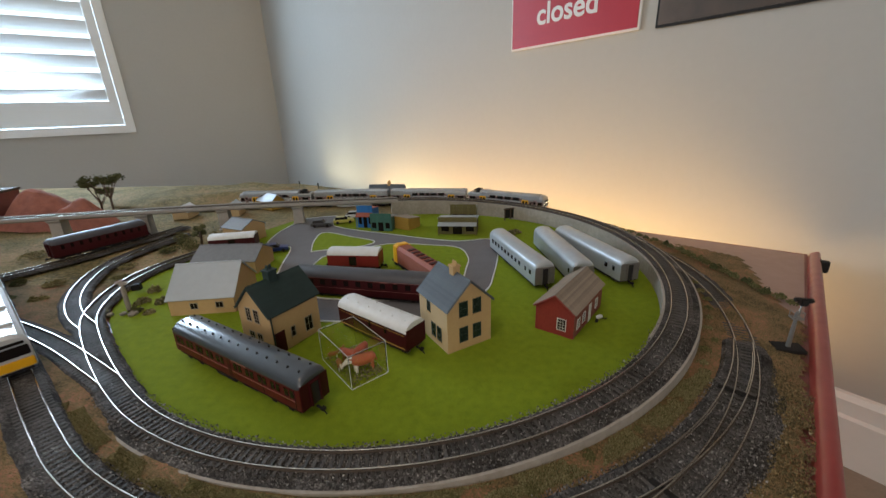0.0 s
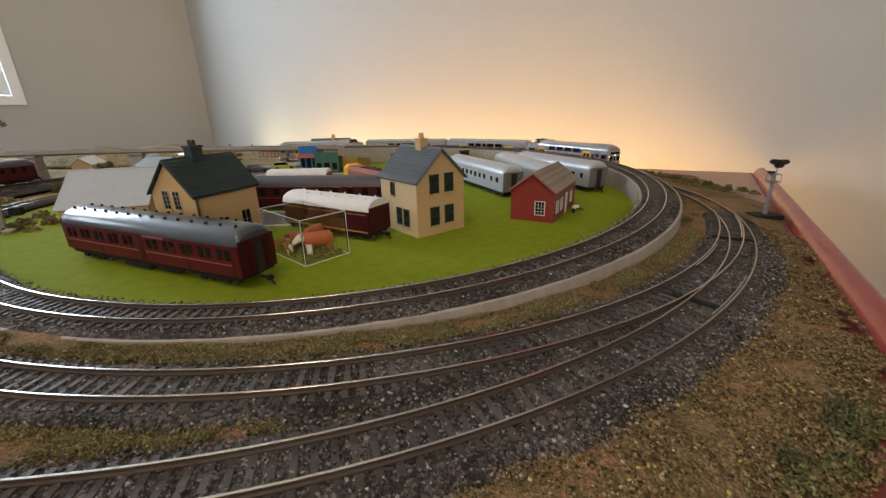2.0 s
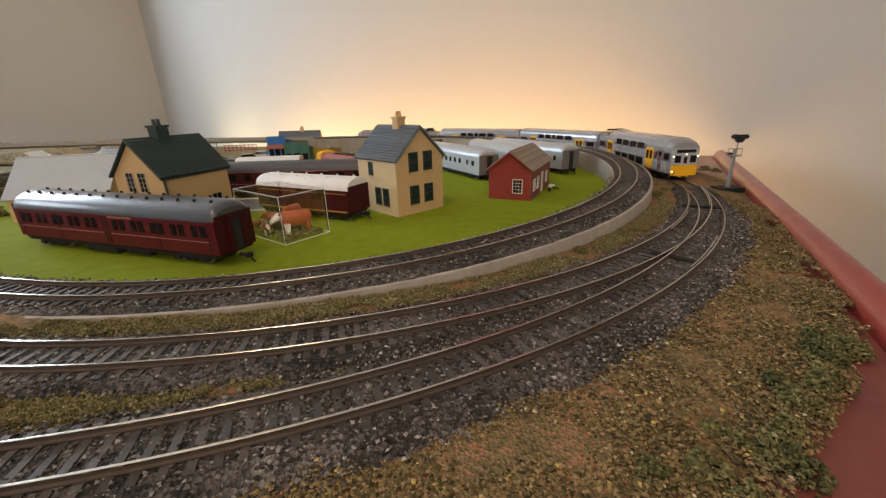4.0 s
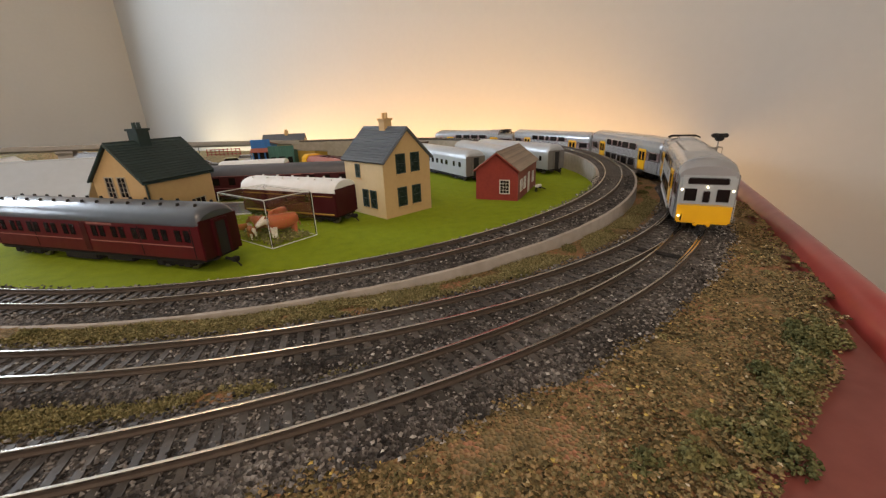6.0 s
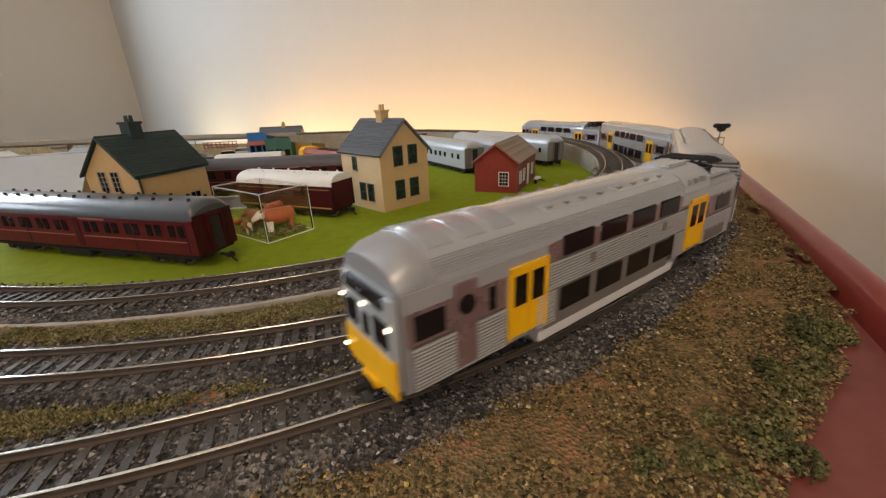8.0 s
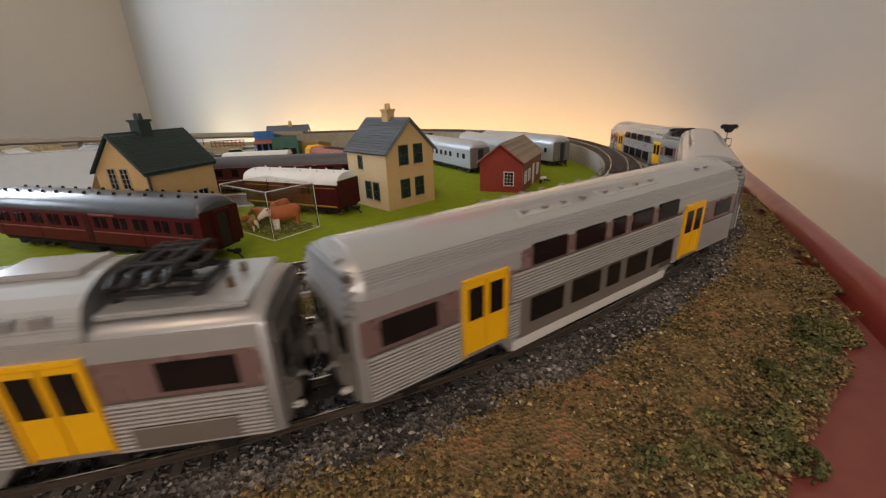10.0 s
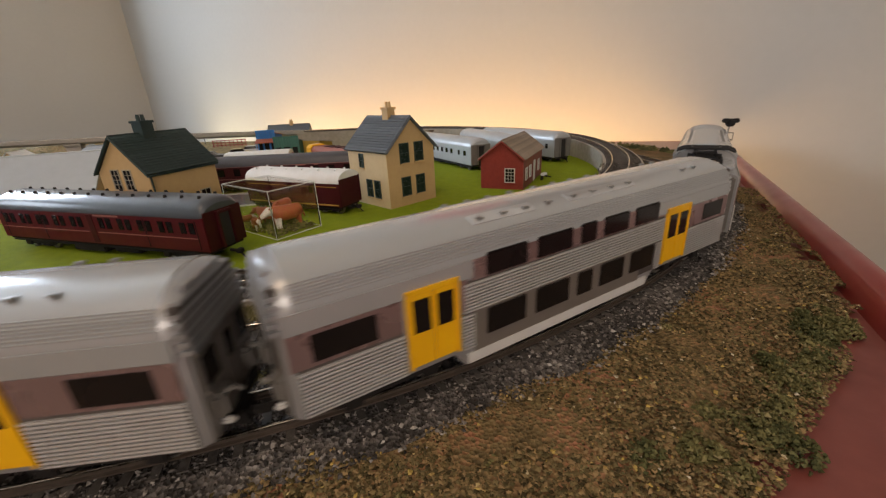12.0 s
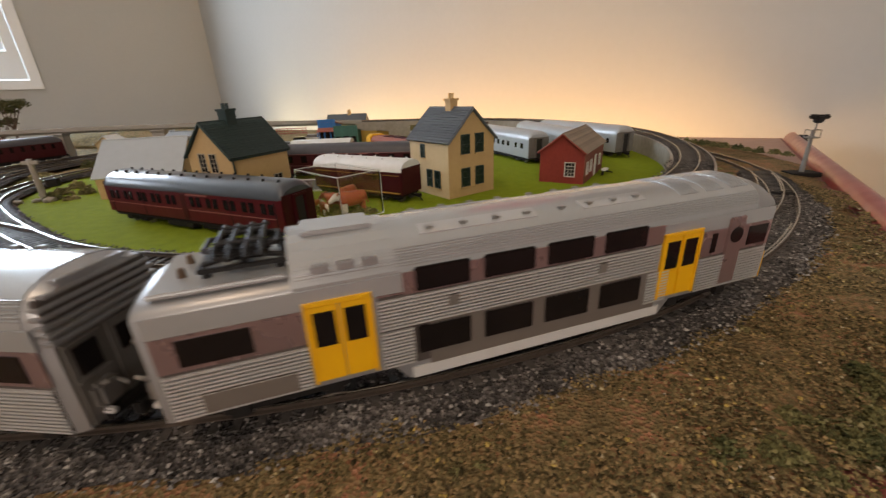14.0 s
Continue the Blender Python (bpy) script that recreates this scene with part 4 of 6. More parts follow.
            arch = [(-W * math.cos(t_), 40.5 + 10.5 * math.sin(t_) ** 0.8) for t_ in [math.pi * (0.24 + 0.052 * q) for q in range(11)]]
            for g in range(3):
                bm = bmesh.new()
                for q in range(6):
                    g0, g1 = span(0.058 + 0.058 * g + 0.007 * q, 0.062 + 0.058 * g + 0.007 * q)
                    prism(bm, [(yy, zz + 0.75) for yy, zz in arch] + [(yy, zz - 0.4) for yy, zz in reversed(arch)], g0, g1)
                part("roof_grille", bm, M_ROOF_S, roof, "grille set in the roof")
            bm = bmesh.new()
            face(bm, -3, 3, 3, 7, 5, 0.5)
            rod(bm, (x, 0, 5), (x + d * 9, 0, 5), 1.4)
            rod(bm, (x + d * 3, -13.0, 9), (x + d * 5.5, -13.0, 14), 0.4)
            part("coupler", bm, M_UNDER, body)
        else:
            e = part("end_wall", face(bmesh.new(), -15.6, 15.6, 9.4, 40, 1.0, 0.8), M_END, body, "dark grey end wall")
            door = part("gangway_door", face(bmesh.new(), -4.2, 4.2, 10, 35, 1.5, 0.5), M_END, e, "grey end door")
            part("door_window", face(bmesh.new(), -2.4, 2.4, 24, 32.5, 1.8, 0.6), M_PANE, door)
            for y0, y1 in ((-14.2, -6.2), (6.2, 14.2)):
                wf = part("end_window", face(bmesh.new(), y0, y1, 23.6, 33.4, 1.5, 1.0), M_PANE, e, "dark end window")
                part("window_surround", face(face(bmesh.new(), y0 - 0.5, y1 + 0.5, 33.4, 34.2, 1.7), y0 - 0.5, y1 + 0.5, 22.8, 23.6, 1.7), M_END, wf)
            for yy in (-9.6, 9.6):
                jb = part("jumper_box", face(bmesh.new(), yy - 3.6, yy + 3.6, 13.5, 21.0, 3.4, 1.2), M_END, e, "bulged grey jumper box")
                part("jumper_cable", rod(rod(bmesh.new(), (x + d * 3.4, yy - 2.2, 19.4), (x + d * 5.4, yy - 2.8, 17.6), 0.6), (x + d * 3.4, yy + 1.8, 21), (x + d * 5.4, yy + 1.4, 21.8), 0.6), M_MAST, jb, "grey jumper cable head")
            part("buffer_beam", face(bmesh.new(), -12, 12, 8.6, 12.4, 2.4, 0.6), M_UNDER, e)
            part("air_cock", face(bmesh.new(), 10.2, 12.2, 11.0, 13.0, 3.8, 0.6), M_LGREY, e, "white air cock")
            bm = bmesh.new()
            face(bm, -4, 4, 3, 8, 3, 0.5)
            rod(bm, (x, 0, 5), (x + d * 8, 0, 5), 1.5)
            part("coupler", bm, M_UNDER, e)
            if not motor or f < 0.5:
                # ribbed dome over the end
                # flat dark slab gives the dome's rib gaps their shade by colour
                part("dome_backing", face(bmesh.new(), -W * 0.88, W * 0.88, 35, 46.5, 0.3, 0.3, back=2.0), M_RIB_SHADE, body, "dark sheet for the shade between the ribs")
                for i in range(7):
                    zz = 35.2 + i * 2.15
                    up = min(1.0, max(0.0, (zz + 1.0 - 40.5) / 10.2))
                    half = W * 0.965 * math.cos(math.asin(up ** 1.25))
                    part("dome_rib", face(bmesh.new(), -half, half, zz, zz + 1.15, 2.0 - 0.30 * i, 0.25, back=3.0), M_SILVER, body, "grey rib of the domed roof end")
    end(0.0, motor)
    end(1.0, False)
    if motor:
        bm = bmesh.new()
        sec = [(yy * 1.012, zz + 0.9) for yy, zz in shell(W, 39.6, 40.5, 51, 0.02, 12)]
        g0, g1 = span(0.705, 0.833)
        prism(bm, sec + [(yy * 0.95, zz - 0.6) for yy, zz in reversed(sec)], g0, g1)
        box_ = part("roof_housing", bm, M_ROOF_S, car, "smooth pale equipment housing on the roof")
        part("housing_lid", slab(bmesh.new(), 0.725, 0.815, -6.5, 6.5, 51.2, 52.7, 0.4), M_ROOF_S, box_)
        for s in (-1, 1):
            for i in range(3):
                part("louvre", slab(bmesh.new(), 0.728 + 0.03 * i, 0.748 + 0.03 * i, s * 16.4 - 0.9, s * 16.4 + 0.9, 44.2, 46.6, 0.3), M_SILVER, box_)
        well = part("pantograph_well", slab(bmesh.new(), 0.835, 0.985, -14.6, 14.6, 43.2, 44.75, 0.6), M_ROOF_S, car, "pale low roof under the pantograph")
        p = part("pantograph_base", pant_base(fx(0.885)), M_BLACK, car, "black folded pantograph")
        for bm in pant_arms(fx(0.885)):
            part("pantograph_arm", bm, M_BLACK, p)
        part("pantograph_head", pant_head(fx(0.885)), M_BLACK, p)
        for yy in (-3.2, 3.2):
            part("spring", rod(bmesh.new(), (fx(0.855), yy, 47.7), (fx(0.915), yy, 48.1), 1.1, 10), M_UNDER, p)
        bm = bmesh.new()
        for yy in (-5, 5):
            cyl(bm, fx(0.955), yy, 44.6, 47.2, 1.1, 0.8, seg=8)
        part("insulator", bm, M_TIMBER, p, "brown insulator")
    for f in (0.135, 0.865):
        bogie(car, fx(f))
    bm = bmesh.new()
    slab(bm, 0.01, 0.24, -13, 13, 7.5, 10.2)
    slab(bm, 0.71, 0.99, -13, 13, 7.5, 10.2)
    part("underframe", bm, M_UNDER, car)
    return car


def pant_base(x):
    bm = bmesh.new()
    for yy in (-8, 8):
        box(bm, x - 11, x + 11, yy - 0.8, yy + 0.8, 46.4, 47.6, 0.2)
    for xx in (-10, 0, 10):
        box(bm, x + xx - 0.9, x + xx + 0.9, -9, 9, 46.8, 48, 0.2)
    for xx in (-9, 9):
        for yy in (-8, 8):
            cyl(bm, x + xx, yy, 44.8, 46.6, 1.1, seg=8)
    box(bm, x - 4, x + 5, -3.4, 3.4, 47, 50.5, 0.5)
    for v in bm.verts:
        v.co.z = 44.4 + (v.co.z - 44.8) * 0.92
    return bm


def pant_arms(x):
    """The folded arms, each a rod of its own."""
    spans = []
    for yy in (-6, 6):
        spans += [((-10, yy, 48), (9, yy * 0.8, 51.6), 0.75), ((10, yy, 48), (-9, yy * 0.8, 51.9), 0.75), ((9, yy * 0.8, 51.6), (-5, yy * 0.7, 53.6), 0.6), ((-9, yy * 0.8, 51.9), (5, yy * 0.7, 53.6), 0.6)]
    spans += [((-9, -5, 51.8), (-9, 5, 51.8), 0.7), ((9, -5, 51.8), (9, 5, 51.8), 0.7)]
    lift = lambda p: (x + p[0], p[1], 44.4 + (p[2] - 44.8) * 0.92)
    return [rod(bmesh.new(), lift(a), lift(b), r) for a, b, r in spans]


def pant_head(x):
    bm = bmesh.new()
    for dx in (-5.5, -2, 2, 5.5):
        rod(bm, (x + dx, -11, 53.4), (x + dx, 11, 53.4), 0.75)
        for s in (-1, 1):
            rod(bm, (x + dx, s * 11, 53.4), (x + dx, s * 14.5, 51.6), 0.7)
    for yy in (-7, 7):
        rod(bm, (x - 6, yy, 53.8), (x + 6, yy, 53.8), 0.6)
    for v in bm.verts:
        v.co.z = 44.4 + (v.co.z - 44.8) * 0.92
    return bm


def coach(name, x, y, rz, L, label, body_m, roof_m, W=16.0, floor=8.0, side=33.0, top=44.0, windows=(), win_z=(21, 30), lines=(), line_m=None, vents=0, end_m=None, gang=True, group="coaches on the meadow", z=0.2, bands=(), bars=(), split=False):
    """A single-deck coach or van standing on the board, long axis along its x."""
    car = thing(name, x, y, z, rz, label, "train car", group=group)
    h = L / 2
    bm = bmesh.new()
    prism(bm, [(-W, floor), (-W, side), (W, side), (W, floor)], -h + 0.6, h - 0.6)
    body = part("body", bm, body_m, car)
    bm = bmesh.new()
    rings = []
    for xx, k, dz in ((-h, 0.985, -0.5), (-h + 3, 1.0, 0), (h - 3, 1.0, 0), (h, 0.985, -0.5)) if not gang else ((-h, 0.90, -4.6), (-h + 1.2, 0.95, -2.4), (-h + 3, 0.985, -0.9), (-h + 6, 1.0, 0), (h - 6, 1.0, 0), (h - 3, 0.985, -0.9), (h - 1.2, 0.95, -2.4), (h, 0.90, -4.6)):
        rings.append([(xx, yy * k * 1.02, zz) for yy, zz in shell(W, side - 0.6, side, top + dz, 0.02, 16)])
    loft(bm, rings)
    roof = smooth_along(part("roof", bm, roof_m, car))
    if vents:
        bm = bmesh.new()
        for i in range(vents):
            xx = -h + 9 + (L - 18) * i / (vents - 1)
            for s in (-1, 1):
                cyl(bm, xx, s * 6.5, top - 1.4, top + 0.6, 1.3, 0.9, seg=8)
        part("roof_vents", bm, roof_m if roof_m is M_WHITE else M_UNDER, roof)
    for s in (-1, 1):
        yy = s * W
        for a, b in windows:
            bm = pane_row(bmesh.new(), [(a * h, b * h)], yy, *win_z, 0.35, 0.4)
            part("window", bm, M_PANE, body)
        for z0, z1 in lines:
            for a, b in (((-h + 3, -4), (5, h - 8)) if split else ((-h + 3, h - 3),)):
                part("lining", box(bmesh.new(), a, b, min(yy, yy + s * 0.35), max(yy, yy + s * 0.35), z0, z1), line_m, body)
        if split:
            part("door_strip", box(bmesh.new(), -2.2, 3.2, min(yy, yy + s * 0.3), max(yy, yy + s * 0.3), floor + 1, side - 1.5), M_MAROON_D, body, "flat dark maroon strip at the door bay")
            for a in (-0.93, -0.5, 0.5, 0.93):
                part("door_seam", box(bmesh.new(), a * h - 0.3, a * h + 0.3, min(yy, yy + s * 0.25), max(yy, yy + s * 0.25), floor + 1, side - 2), M_UNDER, body)
        for a, b, z0, z1, mm_ in bands:
            part("band", box(bmesh.new(), a * h, b * h, min(yy, yy + s * 0.45), max(yy, yy + s * 0.45), z0, z1), mm_, body)
        if bars:
            bm = bmesh.new()
            for a, b in bars:
                box(bm, a * h, b * h, min(yy, yy + s * 0.4), max(yy, yy + s * 0.4), 30.6, 31.8)
            part("lettering_bars", bm, M_LINE, body)
    em = end_m or body_m
    for s in (-1, 1):
        xx = s * (h - 0.6)
        e = part("end_wall", box(bmesh.new(), min(xx, xx + s * 0.9), max(xx, xx + s * 0.9), -W + 0.4, W - 0.4, floor, side + 3, 0.3), em, body)
        if gang:
            bm = bmesh.new()
            for y0, y1, z0, z1 in ((-6.5, -4.5, floor, 34), (4.5, 6.5, floor, 34), (-6.5, 6.5, 33, 35)):
                box(bm, min(xx, xx + s * 3), max(xx, xx + s * 3), y0, y1, z0, z1, 0.4)
            part("gangway", bm, em if em is not M_MAROON else M_UNDER, e)
            part("gangway_door", box(bmesh.new(), min(xx, xx + s * 1.2), max(xx, xx + s * 1.2), -4.5, 4.5, floor, 33), M_END if em is M_COACH else M_RUBBER, e)
        bm = bmesh.new()
        rod(bm, (xx, 0, 6), (xx + s * 8, 0, 5.6), 1.2)
        box(bm, min(xx + s * 6, xx + s * 10), max(xx + s * 6, xx + s * 10), -2.2, 2.2, 4.4, 7.6, 0.5)
        rod(bm, (xx + s * 8, 0, 5), (xx + s * 12, 0, 1.2), 0.6)
        part("coupler", bm, M_UNDER, e)
    under = part("underframe", box(bmesh.new(), -h + 2, h - 2, -14, 14, floor - 2.2, floor), M_UNDER, car)
    part("battery_box", box(bmesh.new(), -h * 0.30, h * 0.02, -14.2, 14.2, 2.2, floor - 2, 0.8), M_UNDER, under)
    part("tank", box(bmesh.new(), h * 0.10, h * 0.34, -13.4, 13.4, 3.0, floor - 2, 0.8), M_UNDER, under)
    for s in (-1, 1):
        part("step_board", box(bmesh.new(), -h + 5, h - 5, min(s * 13.4, s * 14.6), max(s * 13.4, s * 14.6), floor - 3.4, floor - 2.4), M_UNDER, under)
    for f in (-0.7, 0.7):
        bogie(car, f * h, base=9.5 if L < 130 else 12)
    return car


def even(n, a, b, w):
    """n windows of width w (in half lengths) spread from a to b."""
    return [(a + (b - a) * i / (n - 1) - w / 2, a + (b - a) * i / (n - 1) + w / 2) for i in range(n)]


def towards(x0, y0, x1, y1):
    return (x0 + x1) / 2, (y0 + y1) / 2, math.degrees(math.atan2(y1 - y0, x1 - x0)), math.hypot(x1 - x0, y1 - y0)


x, y, r, l = towards(-302, 384, -113, 291)
coach("passenger_coach", x, y, r, l, "maroon passenger coach with a vented blue-grey roof on the meadow", M_MAROON, M_ROOF_B, windows=[w for c in (-0.86, -0.68, -0.5, -0.32, -0.14, 0.14, 0.32, 0.5, 0.68, 0.86) for w in ((c - 0.062, c - 0.008), (c + 0.008, c + 0.062))], lines=((18.4, 19.0),), line_m=M_LINE, vents=14, split=True, end_m=M_MAROON_D, bars=((0.05, 0.28),), side=33, top=44.5, floor=10, win_z=(21.5, 30))
x, y, r, l = towards(-245, 546, -8, 509)
coach("passenger_coach", x, y, r, l, "long dark maroon coach with a dark roof", M_MAROON_D, M_ROOF_DK, windows=even(12, -0.86, 0.86, 0.07), lines=((17.5, 18.0), (31.6, 32.1)), line_m=M_LINE, vents=0, side=32, top=43, bars=((0.2, 0.3), (0.38, 0.42)))
x, y, r, l = towards(-133, 452, -36, 389)
coach("guards_van", x, y, r, l, "maroon van with a white roof and yellow sole bar", M_MAROON_D, M_WHITE, windows=((-0.05, 0.03), (0.4, 0.48)), win_z=(20, 28), lines=((9.0, 10.2), (26, 26.5)), line_m=M_MUSTARD, vents=6, gang=False, side=30, top=40)
coach("goods_van", -180, 640, -2, 90, "small crimson goods van with a white roof", M_CRIMSON, M_WHITE, lines=((9, 9.6),), line_m=M_MAROON_D, vents=0, gang=False, side=29, top=38, windows=((-0.15, 0.15),), win_z=(10, 27))
SIL = dict(body_m=M_COACH, roof_m=M_COACH_R, end_m=M_END, side=32, top=43.5, win_z=(19.5, 27))
wins = [(0.62, 0.68), (0.78, 0.86)] + even(9, -0.82, 0.42, 0.075)
x, y, r, l = towards(70, 736, 131, 556)
coach("silver_coach", x, y, r, l, "plain silver passenger coach with dark grey ends", windows=wins, **SIL)
x, y, r, l = towards(155, 750, 187, 560)
coach("silver_coach", x, y, r, l, "plain silver passenger coach beside two others", windows=[(0.8, 0.86)], **SIL)
x, y, r, l = towards(193, 752, 257, 572)
coach("silver_coach", x, y, r, l, "plain silver passenger coach with a protruding drawbar", windows=[(0.60, 0.68), (0.8, 0.86)], bands=(), **SIL)
x, y, r, l = towards(-778, 650, -712, 800)
coach("passenger_coach", x, y, r, l, "dark maroon coach on the siding under the viaduct", M_MAROON_D, M_ROOF_DK, windows=even(10, -0.8, 0.8, 0.07), side=32, top=43, group="coaches on the sidings", z=9.0)

coach("goods_van", -468, 745, 15, 88, "grey goods van with a white roof behind the shed", M_MAROON_D, M_WHITE, gang=False, side=26, top=34, windows=((-0.15, 0.15),), win_z=(10, 24))

# diesel locomotive on the meadow
x, y, r, l = towards(-24, 548, -110, 668)
loco = thing("diesel_locomotive", x, y, 0.2, r, "dull red diesel locomotive with a yellow nose", "locomotive")
h = l / 2
part("body", prism(bmesh.new(), [(-13, 9), (-13, 34), (-9, 39), (9, 39), (13, 34), (13, 9)], -h + 3, h - 22), M_TERRA, loco)
bm = bmesh.new()
loft(bm, [[(xx, -w_, 8), (xx, w_, 8), (xx, w_, z_), (xx, w_ * 0.6, z_ + 4), (xx, -w_ * 0.6, z_ + 4), (xx, -w_, z_)] for xx, w_, z_ in ((h - 24, 14, 37), (h - 12, 14, 37), (h - 8, 13, 28), (h, 10, 25))])
nose = part("cab", bm, M_YEL, loco, "yellow cab and nose")
part("windscreen", box(bmesh.new(), h - 12.2, h - 9.2, -9, 9, 29.5, 36, 0.3), M_PANE, nose)
bm = bmesh.new()
for i in range(6):
    box(bm, -h + 12 + i * 15, -h + 20 + i * 15, -7, 7, 38.6, 40.4, 0.4)
part("roof_fans", bm, M_MAROON_D, loco)
bm = box(bmesh.new(), -h, h, -13.6, 13.6, 6.5, 9.2, 0.3)
box(bm, -18, 18, -11, 11, 2, 7, 1)
part("underframe", bm, M_UNDER, loco)
for f in (-0.62, 0.62):
    bogie(loco, f * h)

# railcar standing on the middle line: white body, orange and black front
rc = []
for k, s in enumerate((168, 400)):
    cx, cy = -327 - 0.83 * (s + 74), 238 + 0.557 * (s + 74)
    t = thing("railcar", cx, cy, RAIL, math.degrees(math.atan2(-0.557, 0.83)), "white railcar with an orange and black front on the middle track", "train car", group="cars of the standing train")
    h = 107
    bm = bmesh.new()
    loft(bm, [[(xx, yy * kk, zz if zz < 40 else zz + dz) for yy, zz in shell(16.2, 8, 36, 46, 0.02)] for xx, kk, dz in ((-h, 0.95, -1), (-h + 4, 1, 0), (h - 6, 1, 0), (h, 0.94, -3))])
    body = part("body", bm, M_CARW, t)
    for sgn in (-1, 1):
        for a, b in even(9, -0.85, 0.8, 0.13):
            part("window", pane_row(bmesh.new(), [(a * h, b * h)], sgn * 16.2, 21, 31, 0.4, 0.6), M_PANE, body)
    part("front", box(bmesh.new(), h - 1, h + 1.2, -15, 15, 8.5, 18.5, 0.8), M_YEL, body, "orange-yellow lower front")
    part("windscreen", box(bmesh.new(), h - 1, h + 1.6, -14, 14, 22, 33, 0.8), M_PANE, body)
    part("destination_box", box(bmesh.new(), h - 1, h + 1.0, -12, 12, 34.5, 38, 0.5), M_PANE, body)
    bm = bmesh.new()
    for i in range(3):
        box(bm, -h + 15 + i * 65, -h + 50 + i * 65, -10, 10, 45, 48.5, 0.8)
    part("roof_unit", bm, M_CARW, t)
    part("underframe", box(bmesh.new(), -h + 3, h - 3, -12, 12, 3.5, 8.2), M_UNDER, t)
    for f in (-0.7, 0.7):
        bogie(t, f * h)

# ---------------------------------------------------------------- buildings
def gable_house(name, x, y, rz, w, d, eave, ridge, wall_m, roof_m, label, rows=12, over=2.5, front=(), side=(), frame_m=None, glass_m=None, chimney=None, pots=2, chim_m=None, side_m=None, group="", trim_m=None, doors=(), far=False, z=0.2, other=(), pipe=False):
    """Gable end on the -y side, ridge along y; origin at the middle of the gable's foot. front: windows (x, z, w, h); side: windows (y, z, w, h) on the -x wall."""
    t = thing(name, x, y, z, rz, label, "house" if "house" in name else "building", group=group)
    h = w / 2
    bm = prism(bmesh.new(), [(-h, 0), (h, 0), (h, eave), (0, ridge), (-h, eave)], 0, d)
    bmesh.ops.rotate(bm, cent=(0, 0, 0), matrix=Matrix.Rotation(radians(90), 3, "Z"), verts=bm.verts)
    walls = part("wall_shell", bm, wall_m, t)
    if side_m:
        for s in (-1, 1):
            part("side_wall", box(bmesh.new(), min(s * h, s * (h + 0.4)), max(s * h, s * (h + 0.4)), 0.2, d - 0.2, 0, eave), side_m, walls)
    pitch = math.atan2(ridge - eave, h)
    slope = math.hypot(ridge - eave, h) + over
    for s in (-1, 1):
        bm = box(bmesh.new(), 0, slope, -over, d + over, 0.0, 1.3)
        rot = Matrix.Translation((0, 0, ridge + 0.2)) @ Matrix.Rotation(0 if s > 0 else math.pi, 4, "Z") @ Matrix.Rotation(pitch, 4, "Y")
        if s < 0:
            rot = Matrix.Translation((0, d, ridge + 0.2)) @ Matrix.Rotation(math.pi, 4, "Z") @ Matrix.Rotation(pitch, 4, "Y")
        bmesh.ops.transform(bm, matrix=rot, verts=bm.verts)
        slope_ob = part("roof_slope", bm, roof_m, t)
        if rows:
            step = slope / rows
            tile = bpy.data.meshes.new("tile_course")
            bm = bmesh.new()
            prism(bm, [(0, 0), (0, 0.5), (step * 1.05, 1.1), (step * 1.05, 0.3)], -over - 0.2, d + over + 0.2)
            bmesh.ops.rotate(bm, cent=(0, 0, 0), matrix=Matrix.Rotation(radians(90), 3, "Z"), verts=bm.verts)
            bmesh.ops.scale(bm, vec=(-1, 1, 1), verts=bm.verts)
            bmesh.ops.recalc_face_normals(bm, faces=bm.faces)
            bm.to_mesh(tile)
            bm.free()
            tile.transform(MM)
            tile.materials.append(roof_m)
            for i in range(rows):
                m = rot @ Matrix.Translation((i * step, 0, 1.1))
                m.translation *= 0.001
                piece("tile_course", tile, slope_ob, m)
    part("ridge", rod(bmesh.new(), (0, -over, ridge + 1.6), (0, d + over, ridge + 1.6), 1.1, 8), roof_m, t)
    if trim_m:
        bm = bmesh.new()
        for s in (-1, 1):
            rod(bm, (0, -over - 0.3, ridge + 0.6), (s * (h + over * 0.8), -over - 0.3, eave - over * math.tan(pitch) * 0.8 + 0.6), 0.9, 4)
        part("bargeboard", bm, trim_m, t)
    fm, gm = frame_m or M_FRAME, glass_m or M_PANE

    def window(place, u, z0, ww, hh, bars):
        bm = bmesh.new()
        for a0, a1, b0, b1 in ((-ww / 2 - 0.9, ww / 2 + 0.9, -0.9, 0), (-ww / 2 - 0.9, ww / 2 + 0.9, hh, hh + 0.8), (-ww / 2 - 0.9, -ww / 2, 0, hh), (ww / 2, ww / 2 + 0.9, 0, hh)):
            box(bm, a0, a1, -0.7, 0.3, b0, b1)
        for k in range(1, bars[0]):
            box(bm, -ww / 2 + ww * k / bars[0] - 0.17, -ww / 2 + ww * k / bars[0] + 0.17, -0.55, 0.2, 0, hh)
        for k in range(1, bars[1]):
            box(bm, -ww / 2, ww / 2, -0.55, 0.2, hh * k / bars[1] - 0.17, hh * k / bars[1] + 0.17)
        bmesh.ops.transform(bm, matrix=place, verts=bm.verts)
        wob = part("window", bm, fm, walls)
        bm = box(bmesh.new(), -ww / 2, ww / 2, -0.15, 0.25, 0, hh)
        bmesh.ops.transform(bm, matrix=place, verts=bm.verts)
        part("pane", bm, gm, wob)
        bm = box(bmesh.new(), -ww / 2 - 1.4, ww / 2 + 1.4, -1.6, 0.2, -1.7, -0.7)
        bmesh.ops.transform(bm, matrix=place, verts=bm.verts)
        part("sill", bm, wall_m, wob)
